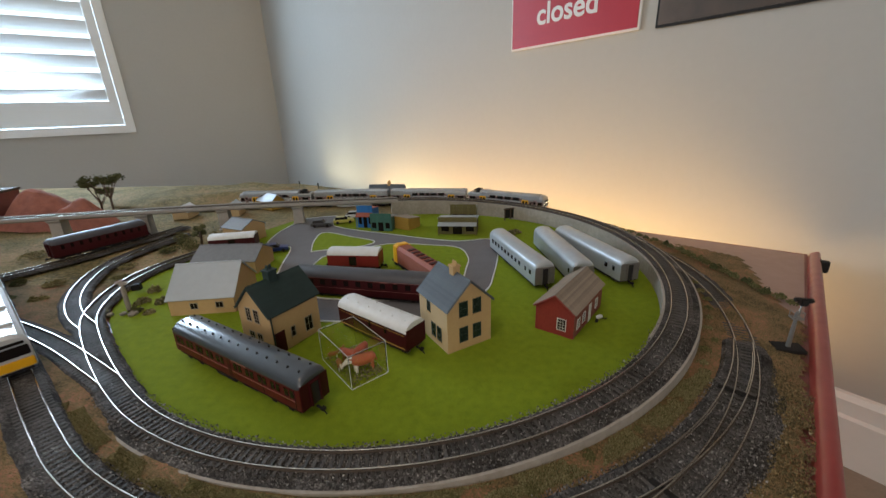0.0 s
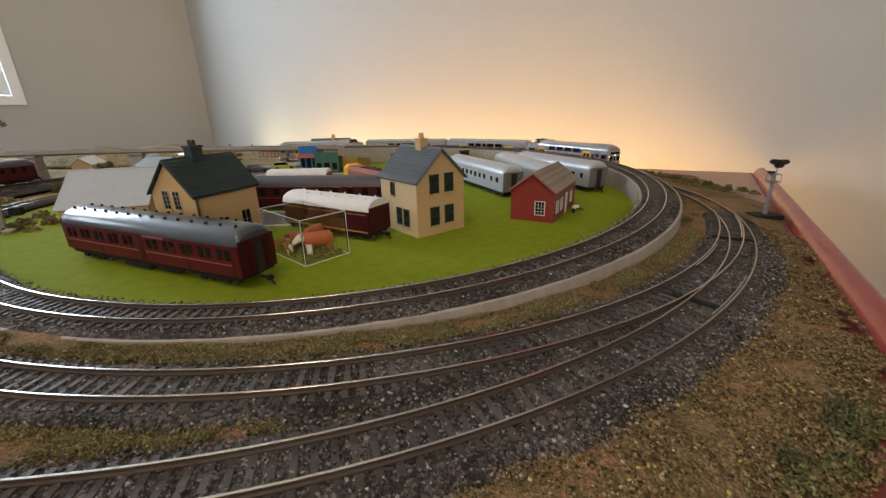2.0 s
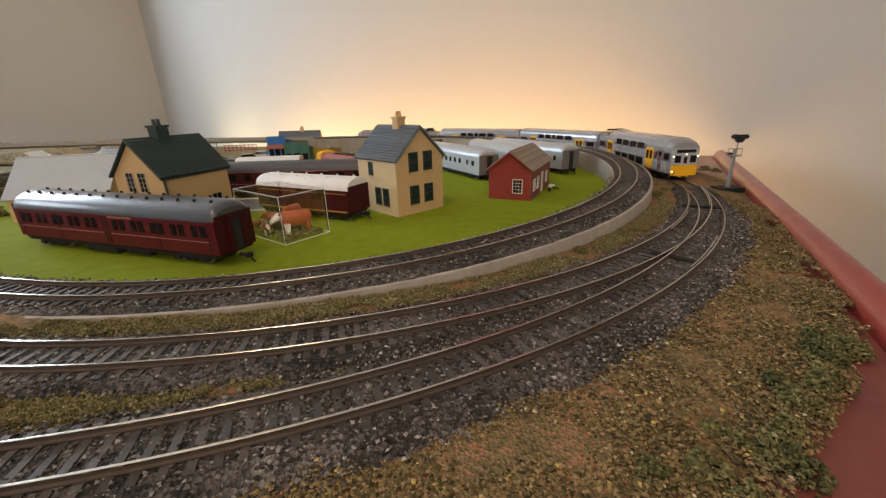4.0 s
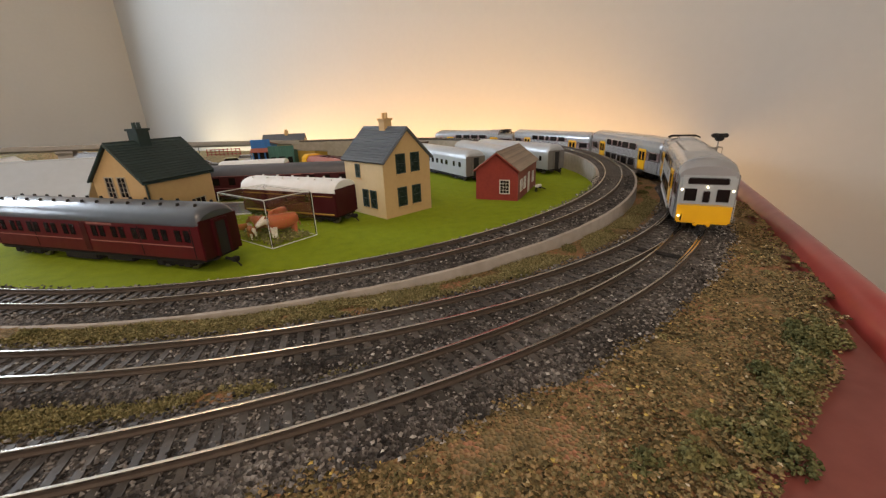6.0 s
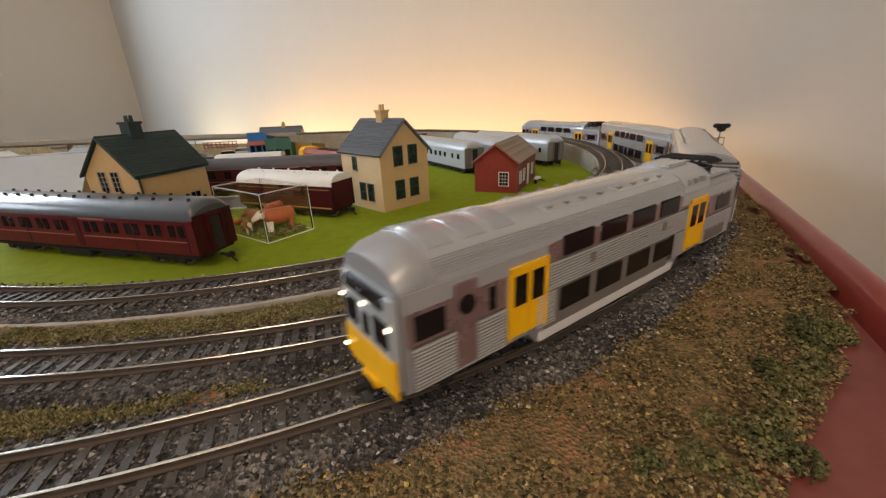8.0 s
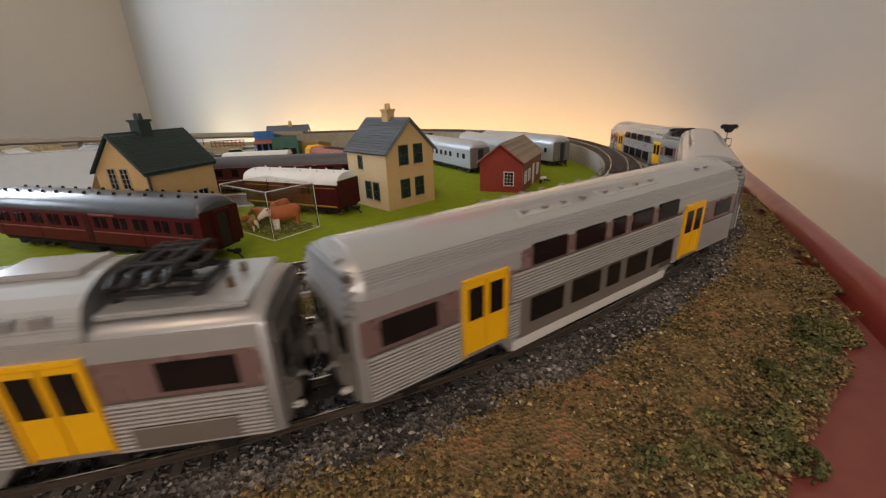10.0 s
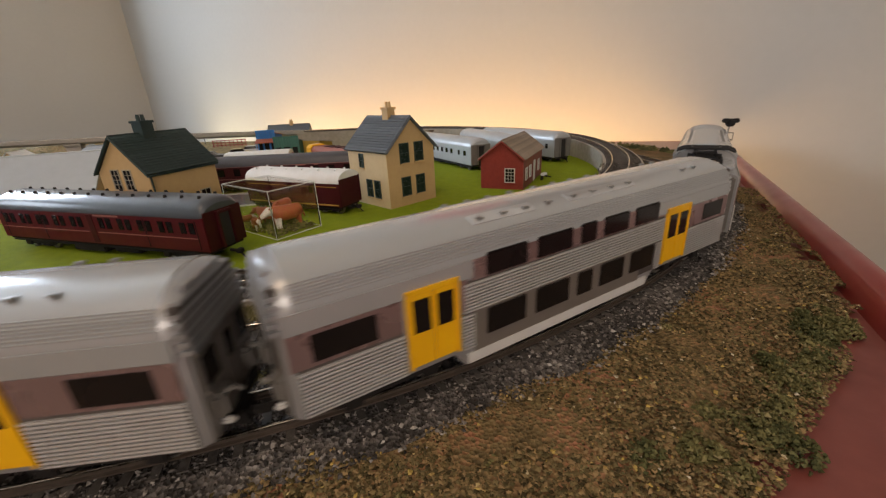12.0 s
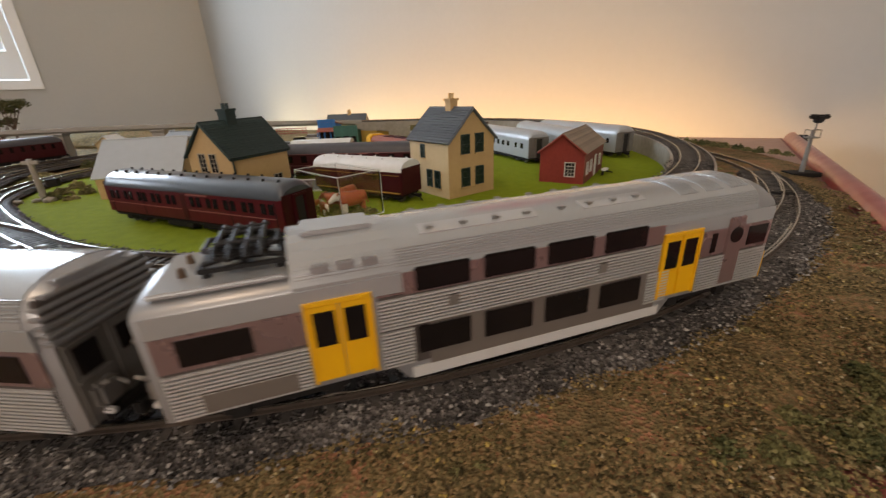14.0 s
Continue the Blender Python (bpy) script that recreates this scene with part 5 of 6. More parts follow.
    for u, z0, ww, hh, *bars in front:
        window(Matrix.Translation((u, 0, z0)), u, z0, ww, hh, bars or (2, 2))
    for v, z0, ww, hh, *bars in side:
        window(Matrix.Translation((-h - (0.4 if side_m else 0), v, z0)) @ Matrix.Rotation(radians(-90), 4, "Z"), v, z0, ww, hh, bars or (2, 2))
    for v, z0, ww, hh, *bars in other:
        window(Matrix.Translation((h + (0.4 if side_m else 0), v, z0)) @ Matrix.Rotation(radians(90), 4, "Z"), v, z0, ww, hh, bars or (2, 2))
    for face, v, ww, hh, dm in doors:
        place = {"front": Matrix.Translation((v, 0, 0)), "left": Matrix.Translation((-h, v, 0)) @ Matrix.Rotation(radians(-90), 4, "Z"), "right": Matrix.Translation((h, v, 0)) @ Matrix.Rotation(radians(90), 4, "Z")}[face]
        bm = box(bmesh.new(), -ww / 2, ww / 2, -1.0, 0.3, 0.3, hh, 0.2)
        bmesh.ops.transform(bm, matrix=place, verts=bm.verts)
        part("door", bm, dm, walls)
    if pipe:
        part("drainpipe", rod(bmesh.new(), (h + 0.9, 1.0, 0), (h + 0.9, 1.0, eave - 1), 0.8, 6), roof_m, t)
        part("gutter", rod(bmesh.new(), (h + over * 0.75, -over, eave - 2.2), (h + over * 0.75, d + over, eave - 2.2), 0.9, 6), roof_m, t)
    if chimney:
        v, cw, cd, ch = chimney
        bm = box(bmesh.new(), -cw / 2, cw / 2, v - cd / 2, v + cd / 2, ridge - 8, ch - 3, 0.2)
        box(bm, -cw / 2 - 1, cw / 2 + 1, v - cd / 2 - 1, v + cd / 2 + 1, ch - 3, ch - 1, 0.2)
        c = part("chimney", bm, chim_m or wall_m, t)
        for k in range(pots):
            part("chimney_pot", cyl(bmesh.new(), 0, v + (k - (pots - 1) / 2) * 4.2, ch - 1, ch + 4, 1.7, 1.4, seg=10), chim_m or wall_m, c)
    return t


# paler side walls put the daylight from the left into the colour
gable_house("two_storey_house", 23.8, 401.3, 35.5, 58.3, 64.4, 53.2, 81, M_CREAM, M_SLATE, "two-storey buff house with a blue-grey slate roof and chimney", rows=14, frame_m=M_FRAMEG, glass_m=M_PANEG, side_m=M_CREAM2,
            front=((-8.5, 10, 9.6, 17, 1, 2), (9.5, 10, 9.6, 17, 1, 2), (-8.5, 41.5, 9.6, 17, 1, 2), (9.5, 41.5, 9.6, 17, 1, 2)), side=((18, 9, 8, 16, 1, 2), (31, 9, 8, 16, 1, 2), (41, 37, 6, 12, 1, 2)), chimney=(30, 9, 9, 92), trim_m=M_SLATE)
gable_house("red_cottage", 122.6, 431.2, -33, 46.8, 100, 32.5, 50.2, M_REDWALL, M_TILE, "small red cottage with a taupe tiled roof and white windows", rows=12, side_m=M_REDSIDE,
            front=((9, 8, 9.5, 14, 3, 4),), other=((14, 9, 8, 12, 2, 3), (32, 9, 8, 12, 2, 3), (78, 9, 8, 12, 2, 3)), doors=(("right", 54, 9, 24, M_FRAME),), trim_m=M_REDWALL)
gable_house("buff_house", -219.2, 385, -25.5, 55.6, 67.6, 50.7, 79, M_CREAM, M_GREENSL, "buff cottage with a dark green slate roof and black chimney", rows=15, side=(), trim_m=M_GREENSL,
            front=((-9, 37, 8, 16, 2, 4), (5, 37, 8, 16, 2, 4), (-9, 10, 8, 13, 2, 2), (5, 10, 8, 13, 2, 2)), other=((27, 13, 5, 12, 1, 2), (50, 9, 10, 18, 2, 2)), doors=(("right", 9, 13, 27, M_MAROON_D),), frame_m=M_FRAMEC, chimney=(29, 11, 11, 92), chim_m=M_GREENSL, pipe=True)
gable_house("station_building", -312, 518.5, 100, 86, 87, 24, 59, M_CREAM, M_METALROOF, "buff building with a pale metal roof", rows=0, z=0.2, side=((20, 9, 9, 8, 2, 1), (54, 9, 9, 8, 2, 1)), frame_m=M_FRAMEC)
gable_house("goods_shed", -350, 645, 93, 70, 110, 24, 42, M_CREAM, M_GREYROOF, "low buff shed with a grey roof", rows=0)
gable_house("brick_house", -455, 800, 70, 60, 60, 32, 46, M_CREAM, M_GREYROOF, "buff house with a flat grey roof", rows=0, chimney=None)


def store(name, x, y, rz, w, d, hgt, m, roof_m, label, front_m=None, parapet=8, awning=None, opening=True, z=0.2):
    """A boarded shop: side walls, a false front of boards, a lean roof and an awning."""
    t = thing(name, x, y, z, rz, label, "building")
    part("wall_shell", prism(bmesh.new(), [(0, 0), (d, 0), (d, hgt - 6), (0, hgt)], -w / 2, w / 2), m, t)
    part("roof", prism(bmesh.new(), [(-1, hgt + 0.3), (d + 2, hgt - 6.3), (d + 2, hgt - 5), (-1, hgt + 1.6)], -w / 2 - 1.5, w / 2 + 1.5), roof_m, t)
    n = max(int(w / 5), 4)
    me = bpy.data.meshes.new("board")
    bm = box(bmesh.new(), -w / n / 2 + 0.15, w / n / 2 - 0.15, -1.6, -0.1, 0, hgt + parapet, 0.15)
    bm.to_mesh(me)
    bm.free()
    me.transform(MM)
    me.materials.append(front_m or m)
    fr = part("false_front", box(bmesh.new(), -w / 2, w / 2, -0.4, 0.4, 0.2, hgt + parapet - 0.5), front_m or m, t)
    for i in range(n):
        piece("board", me, fr, pose((-w / 2 + (i + 0.5) * w / n) * 0.001, 0, 0))
    if opening:
        part("doorway", box(bmesh.new(), -w * 0.12, w * 0.12, -2.2, -1.4, 0, hgt * 0.62), M_PANE, fr)
        for u in (-0.32, 0.32):
            part("shop_window", box(bmesh.new(), u * w - w * 0.1, u * w + w * 0.1, -2.2, -1.4, hgt * 0.2, hgt * 0.6), M_PANE, fr)
    if awning:
        bm = prism(bmesh.new(), [(-14, hgt * 0.62), (-14, hgt * 0.66), (-1, hgt * 0.80), (-1, hgt * 0.76)], -w / 2, w / 2)
        part("awning", bm, awning, t)
        for s in (-1, 1):
            part("awning_post", rod(bmesh.new(), (s * (w / 2 - 1.5), -13, 0), (s * (w / 2 - 1.5), -13, hgt * 0.63), 0.8), m, t)
    return t


store("blue_store", -232, 893, -4, 38, 46, 46, M_BLUE, M_TERRA, "bright blue boarded store with a terracotta awning", parapet=7, awning=M_TERRA)
store("teal_store", -188, 864, -6, 50, 42, 33, M_TEAL, M_GREYROOF, "teal boarded store with an open doorway", parapet=8)
store("mustard_shed", -142, 876, -30, 42, 40, 28, M_MUSTARD, M_TILE, "mustard shed with a pale sloping roof", parapet=0, opening=False)
store("olive_store", -12, 836, -3, 84, 50, 34, M_OLIVE, M_METALROOF, "olive boarded house with a porch and pale roof", parapet=4, awning=M_METALROOF)
store("tan_store", -2, 905, -3, 60, 40, 44, M_OLIVE, M_GREYROOF, "tall olive shop front behind the porch", parapet=6)
gable_house("grey_roofed_house", -190, 1185, 88, 40, 105, 30, 48, M_CREAM2, M_SLATE, "house with a dark grey roof beyond the viaduct", rows=0, chimney=(46, 8, 8, 58), pots=2, chim_m=M_CREAM)

# ---------------------------------------------------------------- roads in the town
def road_sheet(name, outline, label, m=M_ASPHALT, z=0.7, kerb=True):
    t = thing(name, 0, 0, 0, 0, label, "road" if m is M_ASPHALT else "lawn", kind="structure")
    pts = [Vector((px, py, 0)) for px, py in outline]
    pts = resample(pts + [pts[0]], 10)[:-1]
    part("surface", sheet(bmesh.new(), [(p.x, p.y) for p in pts], z), m, t)
    if kerb:
        part("kerb_line", sweep(bmesh.new(), [(p.x, p.y, z) for p in pts + [pts[0]]], [(1.1, -0.6), (1.1, 0.7), (-1.1, 0.7), (-1.1, -0.6)], cap=False), M_KERB, t)
    return t


road_sheet("road", [(-415, 980), (-330, 1000), (-312, 905), (-150, 832), (-20, 786), (58, 796), (70, 730), (67, 679), (58, 610), (45, 550), (0, 490), (-60, 458), (-141, 452), (-215, 462), (-280, 520), (-320, 640), (-354, 752), (-404, 745), (-430, 860)], "grey asphalt roads of the model town")
road_sheet("green_island", [(-296, 720), (-318, 790), (-318, 850), (-240, 815), (-184, 784), (-206, 752), (-270, 730)], "green traffic island with a white kerb", M_FIELD, 1.4)
road_sheet("green_island", [(-262, 690), (-200, 738), (-140, 768), (-60, 758), (-6, 742), (14, 690), (13, 640), (0, 570), (-60, 520), (-150, 513), (-225, 530), (-260, 600)], "green lawn with a white kerb under the stock", M_FIELD, 1.4)


def motor_car(x, y, rz, paint, label, L=50.0):
    t = thing("motor_car", x, y, 0.9, rz, label, "car", group="cars in the town")
    h = L / 2
    bm = bmesh.new()
    loft(bm, [[(xx, -w, 3), (xx, w, 3), (xx, w, zz), (xx, w * 0.9, zz + 1), (xx, -w * 0.9, zz + 1), (xx, -w, zz)] for xx, w, zz in ((-h, 8.5, 7), (-h + 3, 10, 9.5), (h - 14, 10, 9.5), (h - 2, 9.5, 8), (h, 8.5, 6.5))])
    body = part("body", bm, paint, t)
    bm = bmesh.new()
    loft(bm, [[(-h + 4 + a, -w, zz), (h - 15 - a * 1.6, -w, zz), (h - 15 - a * 1.6, w, zz), (-h + 4 + a, w, zz)] for a, w, zz in ((0, 9.4, 9.8), (4, 8.2, 16))])
    part("cabin_glass", bm, M_PANE, body)
    part("roof", box(bmesh.new(), -h + 8, h - 21.5, -8.2, 8.2, 15.6, 16.6, 0.5), paint, body)
    for sx in (-1, 1):
        bm = bmesh.new()
        for sy in (-1, 1):
            cyl(bm, 0, 0, -1.2, 1.2, 3.6, seg=14, m=Matrix.Translation((sx * h * 0.6, sy * 9.2, 3.6)) @ Matrix.Rotation(radians(90), 4, "X"))
        part("wheels", bm, M_UNDER, t)
    return t


motor_car(-345, 905, 8, M_CARG, "charcoal estate car on the road")
motor_car(-300, 935, 20, M_CARY, "pale yellow car on the road")
motor_car(-285, 985, 5, M_CARW, "white car beyond the viaduct road")
motor_car(-372, 725, 25, M_CARB, "dark blue car on the road")


# ---------------------------------------------------------------- running train
TRAIN_AT = [(0.0, -432), (1.0, -280), (2.0, -122), (3.0, 36), (3.5, 101), (6.0, 416), (6.5, 482), (7.0, 546), (9.5, 856), (10.5, 965), (11.0, 1028), (11.5, 1094), (12.5, 1217), (14.0, 1440)]
PITCH, CAR_L = 228.0, 217.0


def front_at(t):
    """Where the train's front is on the outer line at t seconds, in mm."""
    ts, ss = zip(*TRAIN_AT)
    return float(np.interp(t, ts, ss))


def smooth_front(t):
    return sum(front_at(min(max(t + d, 0), 14)) - (0 if 0 <= t + d <= 14 else (min(max(t + d, 0), 14) - t - d) * 140) for d in (-0.6, -0.3, 0, 0.3, 0.6)) / 5


def car_pose(t, k):
    mid = smooth_front(t) - PITCH * k - CAR_L / 2
    a, b = train_point(mid + CAR_L * 0.365), train_point(mid - CAR_L * 0.365)
    c = (a + b) / 2
    return pose(c.x * 0.001, c.y * 0.001, c.z * 0.001, 0, 0, math.degrees(math.atan2(a.y - b.y, a.x - b.x)))


TRAIN = [double_decker("silver double-deck motor car with a yellow cab front, lamps lit", True),
         double_decker("silver double-deck trailer car with yellow doors", False),
         double_decker("silver double-deck trailer car with yellow doors", False),
         double_decker("silver double-deck motor car with a folded black pantograph", True, mirror=True)]

# ---------------------------------------------------------------- scenery in small
# signal on the right
sg = thing("signal", 364, 404, 1.5, -8, "grey signal mast with a black bracketed head on a plinth", "signal")
part("plinth", box(bmesh.new(), -14, 14, -9, 9, 0, 4.5, 0.5), M_UNDER, sg)
bm = bmesh.new()
cyl(bm, 0, 0, 4, 30, 2.3, 1.9, seg=12)
cyl(bm, 0, 0, 30, 46, 1.7, 1.5, seg=12)
mast = part("mast", bm, M_MAST, sg)
bm = bmesh.new()
box(bm, -5, 5, -4.5, 4.5, 38, 39.2)
for sx, sy in ((-4.6, -4), (4.6, -4), (-4.6, 4), (4.6, 4)):
    rod(bm, (sx, sy, 39), (sx, sy, 46), 0.4)
rod(bm, (-4.6, -4, 46), (4.6, -4, 46), 0.4)
rod(bm, (4.6, -4, 46), (4.6, 4, 46), 0.4)
rod(bm, (-4.6, -4, 46), (-4.6, 4, 46), 0.4)
part("platform", bm, M_MAST, mast)
bm = bmesh.new()
rod(bm, (1, 0, 45), (4, 3, 54), 0.8)
part("bracket", bm, M_MAST, mast)
bm = bmesh.new()
box(bm, 0, 8, -1, 6, 52, 60, 1.5)
box(bm, 6, 13, 0, 5, 55.5, 60, 1.2)
box(bm, -5, 2, 0, 5, 56, 60.5, 1.2)
part("signal_head", bm, M_BLACK, mast, "black hooded signal head")
for x, y in ((-622, 1412), (-534, 1368)):
    s = thing("signal_post", x, y, -2.2, 0, "thin dark signal post beyond the viaduct", "signal", group="far signals")
    part("post", cyl(bmesh.new(), 0, 0, 0, 24, 1.0, seg=6), M_BLACK, s)
    part("signal_head", box(bmesh.new(), -2.2, 2.2, -2, 2, 21, 30, 0.6), M_BLACK, s)

# cattle in a clear acrylic box
cb = thing("acrylic_case", -99.6, 359.3, 0.3, 44.7, "clear acrylic display case on the meadow", "display case")
W2, D2, H2 = 20.9, 34.4, 37.3
for nm, b in (("panel", (-W2, W2, -D2, -D2 + 1)), ("panel", (-W2, W2, D2 - 1, D2)), ("panel", (-W2, -W2 + 1, -D2 + 1.02, D2 - 1.02)), ("panel", (W2 - 1, W2, -D2 + 1.02, D2 - 1.02))):
    o = part(nm, box(bmesh.new(), *b, 0.6, H2), M_ACRYL, cb)
    o.visible_shadow = False
bm = bmesh.new()
c4 = [(-W2, -D2), (W2, -D2), (W2, D2), (-W2, D2)]
for (ax, ay), (bx, by) in zip(c4, c4[1:] + c4[:1]):
    rod(bm, (ax, ay, H2 + 1), (bx, by, H2 + 1), 0.3, 4)
    rod(bm, (ax, ay, 0.5), (bx, by, 0.5), 0.35, 4)
    rod(bm, (ax, ay, 0.5), (ax, ay, H2 + 1), 0.28, 4)
part("edges", bm, M_ACRYLEDGE, cb, "bright polished edges")


def cow(x, y, z, rz, label, rx=0, s=1.0, white=True):
    """A small plastic cow: barrel, neck, head, legs, ears and tail."""
    c = thing("toy_cow", x, y, z, rz, label, "toy animal", group="toy cattle")
    c.matrix_world = c.matrix_world @ pose(0, 0, 0, rx, 0, 0)

    def blob(bm, rings):
        return loft(bm, [[(cx, math.cos(a) * w * s, cz + math.sin(a) * hh * s) for a in [i * math.pi / 5 for i in range(10)]] for cx, cz, w, hh in [(p[0] * s, p[1] * s, p[2], p[3]) for p in rings]])
    part("body", blob(bmesh.new(), ((-12, 12, 1.5, 2), (-10.5, 12, 4.2, 4.6), (-5, 11.5, 5.0, 5.6), (2, 11.5, 5.0, 5.8), (7, 12.5, 4.4, 5.2), (10, 13.5, 2.6, 3.4))), M_COW, c, smooth=True)
    part("head", blob(bmesh.new(), ((9, 14, 2.4, 3.2), (12, 14.6, 2.6, 2.9), (15, 13, 2.0, 2.2), (17.4, 11.6, 1.5, 1.5))), M_COWW if white else M_COW, c, "white face" if white else "", smooth=True)
    for sx in (-8.5, 6.5):
        for sy in (-2.8, 2.8):
            bm = bmesh.new()
            cyl(bm, sx * s, sy * s, 0, 9 * s, 1.0 * s, 1.6 * s, seg=8)
            part("leg", bm, M_COWW if white and sx > 0 else M_COW, c)
    bm = bmesh.new()
    for sy in (-1, 1):
        rod(bm, (11.5 * s, sy * 2.2 * s, 16.5 * s), (11 * s, sy * 4.6 * s, 17.6 * s), 0.7 * s)
    rod(bm, (-12 * s, 0, 14 * s), (-13.5 * s, 0, 6 * s), 0.5 * s)
    part("ears_and_tail", bm, M_COW, c)


cow(-88, 352, 1.0, 215, "red-brown toy cow with a white face in the case", s=1.15)
cow(-106, 366, 1.0, 160, "red-brown toy cow standing behind another", s=0.9, white=False)
cow(-112, 352, 1.0, 300, "white-faced toy cow lying in the case", rx=0, s=0.62)
cow(-93, 366, 8.0, 250, "red-brown toy cow leaning on another", rx=0, s=0.85, white=False)
cow(-126, 372, 1.0, 20, "small pale toy calf in the case", s=0.5)


rng = random.Random(77)
tagged(chips("case_scenery", [(-99.6 + u * 0.711 - v * 0.703, 359.3 + u * 0.703 + v * 0.711, 1.0 + rng.uniform(0, 3.5), rng.uniform(0.7, 1.8)) for u, v in [(rng.uniform(-18, 18), rng.uniform(-31, 31)) for _ in range(620)]], M_FOAM), "olive scenic scatter on the floor of the case", "scatter", kind="stuff")


def tuft(spots, x, y, z, r, h, n, lo, hi, rng):
    """Adds a clump of foam crumbs."""
    for _ in range(n):
        a, d = rng.uniform(0, 6.283), r * math.sqrt(rng.random())
        top = h * (1 - (d / r) ** 2) * rng.uniform(0.35, 1.05)
        spots.append((x + d * math.cos(a), y + d * math.sin(a), z + max(top, 0.2), rng.uniform(lo, hi)))


def bush(x, y, z, r, h, n, label="small olive-green foam bush", m=M_FOAM, size=(0.9, 1.9), seed=0):
    rng = random.Random(int(x * 7 + y * 13) + seed)
    spots = []
    for _ in range(5):
        a, d = rng.uniform(0, 6.283), r * 0.45 * math.sqrt(rng.random())
        tuft(spots, x + d * math.cos(a), y + d * math.sin(a), z - 0.3, r * rng.uniform(0.45, 0.75), h * rng.uniform(0.6, 1.05), n // 5, *size, rng)
    ob = chips("bush", spots, m, squash=0.9, rng=rng)
    return tagged(ob, label, "bush", group="scenic bushes")


# clumps along the edge of the red board
for x, y, r, h, n, dark in ((57, 85, 8, 6.5, 560, 1), (74, 84, 9, 6.5, 620, 0), (78, 77, 6, 5, 300, 0), (88, 95, 8, 5, 480, 0), (94, 88, 9, 7, 620, 0), (98, 82, 8, 7.5, 560, 1), (108, 93, 9, 6.5, 620, 0), (121, 101, 10, 8, 760, 0), (125, 113, 8, 6, 460, 1), (134, 108, 8, 7, 520, 0), (140, 110, 7, 7, 420, 1), (154, 124, 9, 7.5, 620, 1), (167, 125, 10, 8.5, 760, 0), (163, 133, 8, 6.5, 460, 1), (148, 118, 6, 4, 260, 0), (66, 90, 4, 2.6, 120, 0), (112, 104, 5, 3.4, 180, 0), (176, 136, 6, 5, 260, 0)):
    bush(x, y, 2.6, r, h, n, "clump of olive-green foam scatter at the board's edge", M_FOAM_D if dark else M_FOAM, size=(0.45, 1.0))
rng = random.Random(11)
for i in range(30):
    deg = -112 + i * 3.6
    rr = A_R + 34 + rng.uniform(-4, 8)
    x, y = A_C[0] + rr * math.cos(radians(deg)), A_C[1] + rr * math.sin(radians(deg))
    bush(x, y, GROUND, rng.uniform(4, 8), rng.uniform(2.5, 5.5), 420, "low dry bush between the tracks", M_FOAM if rng.random() < 0.35 else M_STRAW, size=(0.3, 0.75))
for i in range(22):
    p = i / 21
    x, y = 306 + 150 * math.sin(p * 2.4) * 0.75, 880 - 370 * p
    x = float(np.interp(p, [0, 0.4, 0.75, 1], [322, 396, 420, 442]))
    bush(x + rng.uniform(-4, 4), y, 3.5, rng.uniform(7, 11), rng.uniform(5, 9), 260, "dark bush on the far edge of the board", M_FOAM_D if rng.random() < 0.6 else M_FOAM, size=(0.7, 1.4))
for x, y, r, h, m in ((-452, 470, 12, 10, M_FOAM_D), (-435, 500, 10, 12, M_FOAM), (-470, 500, 14, 10, M_STRAW), (-480, 540, 12, 12, M_STRAW), (-430, 470, 8, 6, M_STRAW), (-500, 700, 22, 22, M_FOAM_D), (-560, 740, 24, 24, M_FOAM), (-600, 720, 20, 14, M_FOAM_D), (-620, 640, 16, 8, M_STRAW), (-585, 590, 14, 7, M_FOAM), (-595, 760, 26, 30, M_FOAM_D), (-680, 560, 18, 8, M_STRAW), (-700, 500, 16, 7, M_FOAM_D), (-640, 500, 14, 7, M_STRAW), (-750, 560, 18, 9, M_FOAM_D), (-640, 800, 26, 20, M_FOAM), (-540, 800, 22, 26, M_FOAM_D), (-880, 700, 24, 14, M_STRAW), (-100 + 210, 838, 18, 8, M_STRAW), (98, 820, 14, 10, M_FOAM)):
    bush(x, y, 2 if x < -540 or x > 0 else 0, r, h, 300, "rough dry bush among the tracks", m, size=(0.8, 1.9))

rng = random.Random(31)
for i in range(46):
    x, y = rng.uniform(-40, 230), rng.uniform(45, 260)
    if math.hypot(x - C_C[0], y - C_C[1]) < C_R + 22 or rim_side(x, y) < edge_wobble(x, y) + 4:
        continue
    bush(x, y, GROUND - 0.6, rng.uniform(2.5, 5), rng.uniform(1.2, 2.4), 130, "low olive moss tuft in the turf", M_STRAW if rng.random() < 0.55 else M_FOAM, size=(0.3, 0.6))
post = thing("grey_post", -468, 478, 0.5, 0, "pale grey weathered post with a short crossarm", "post")
part("shaft", cyl(bmesh.new(), 0, 0, 0, 46, 3.4, 2.6, seg=10), M_CONC, post)
part("crossarm", box(bmesh.new(), -9, 9, -1.5, 1.5, 40, 44, 0.5), M_CONC, post)
rng = random.Random(41)
for i in range(9):
    bm = bmesh.new()
    bmesh.ops.create_icosphere(bm, subdivisions=1, radius=rng.uniform(3, 7))
    for v in bm.verts:
        v.co *= rng.uniform(0.75, 1.2)
        v.co.z *= 0.6
    s = part("rock", bm, M_CONC)
    s.matrix_world = pose(rng.uniform(-0.49, -0.43), rng.uniform(0.455, 0.51), 0.002)
    tagged(s, "pale grey rock at the edge of the meadow", "rock", group="pale rocks")

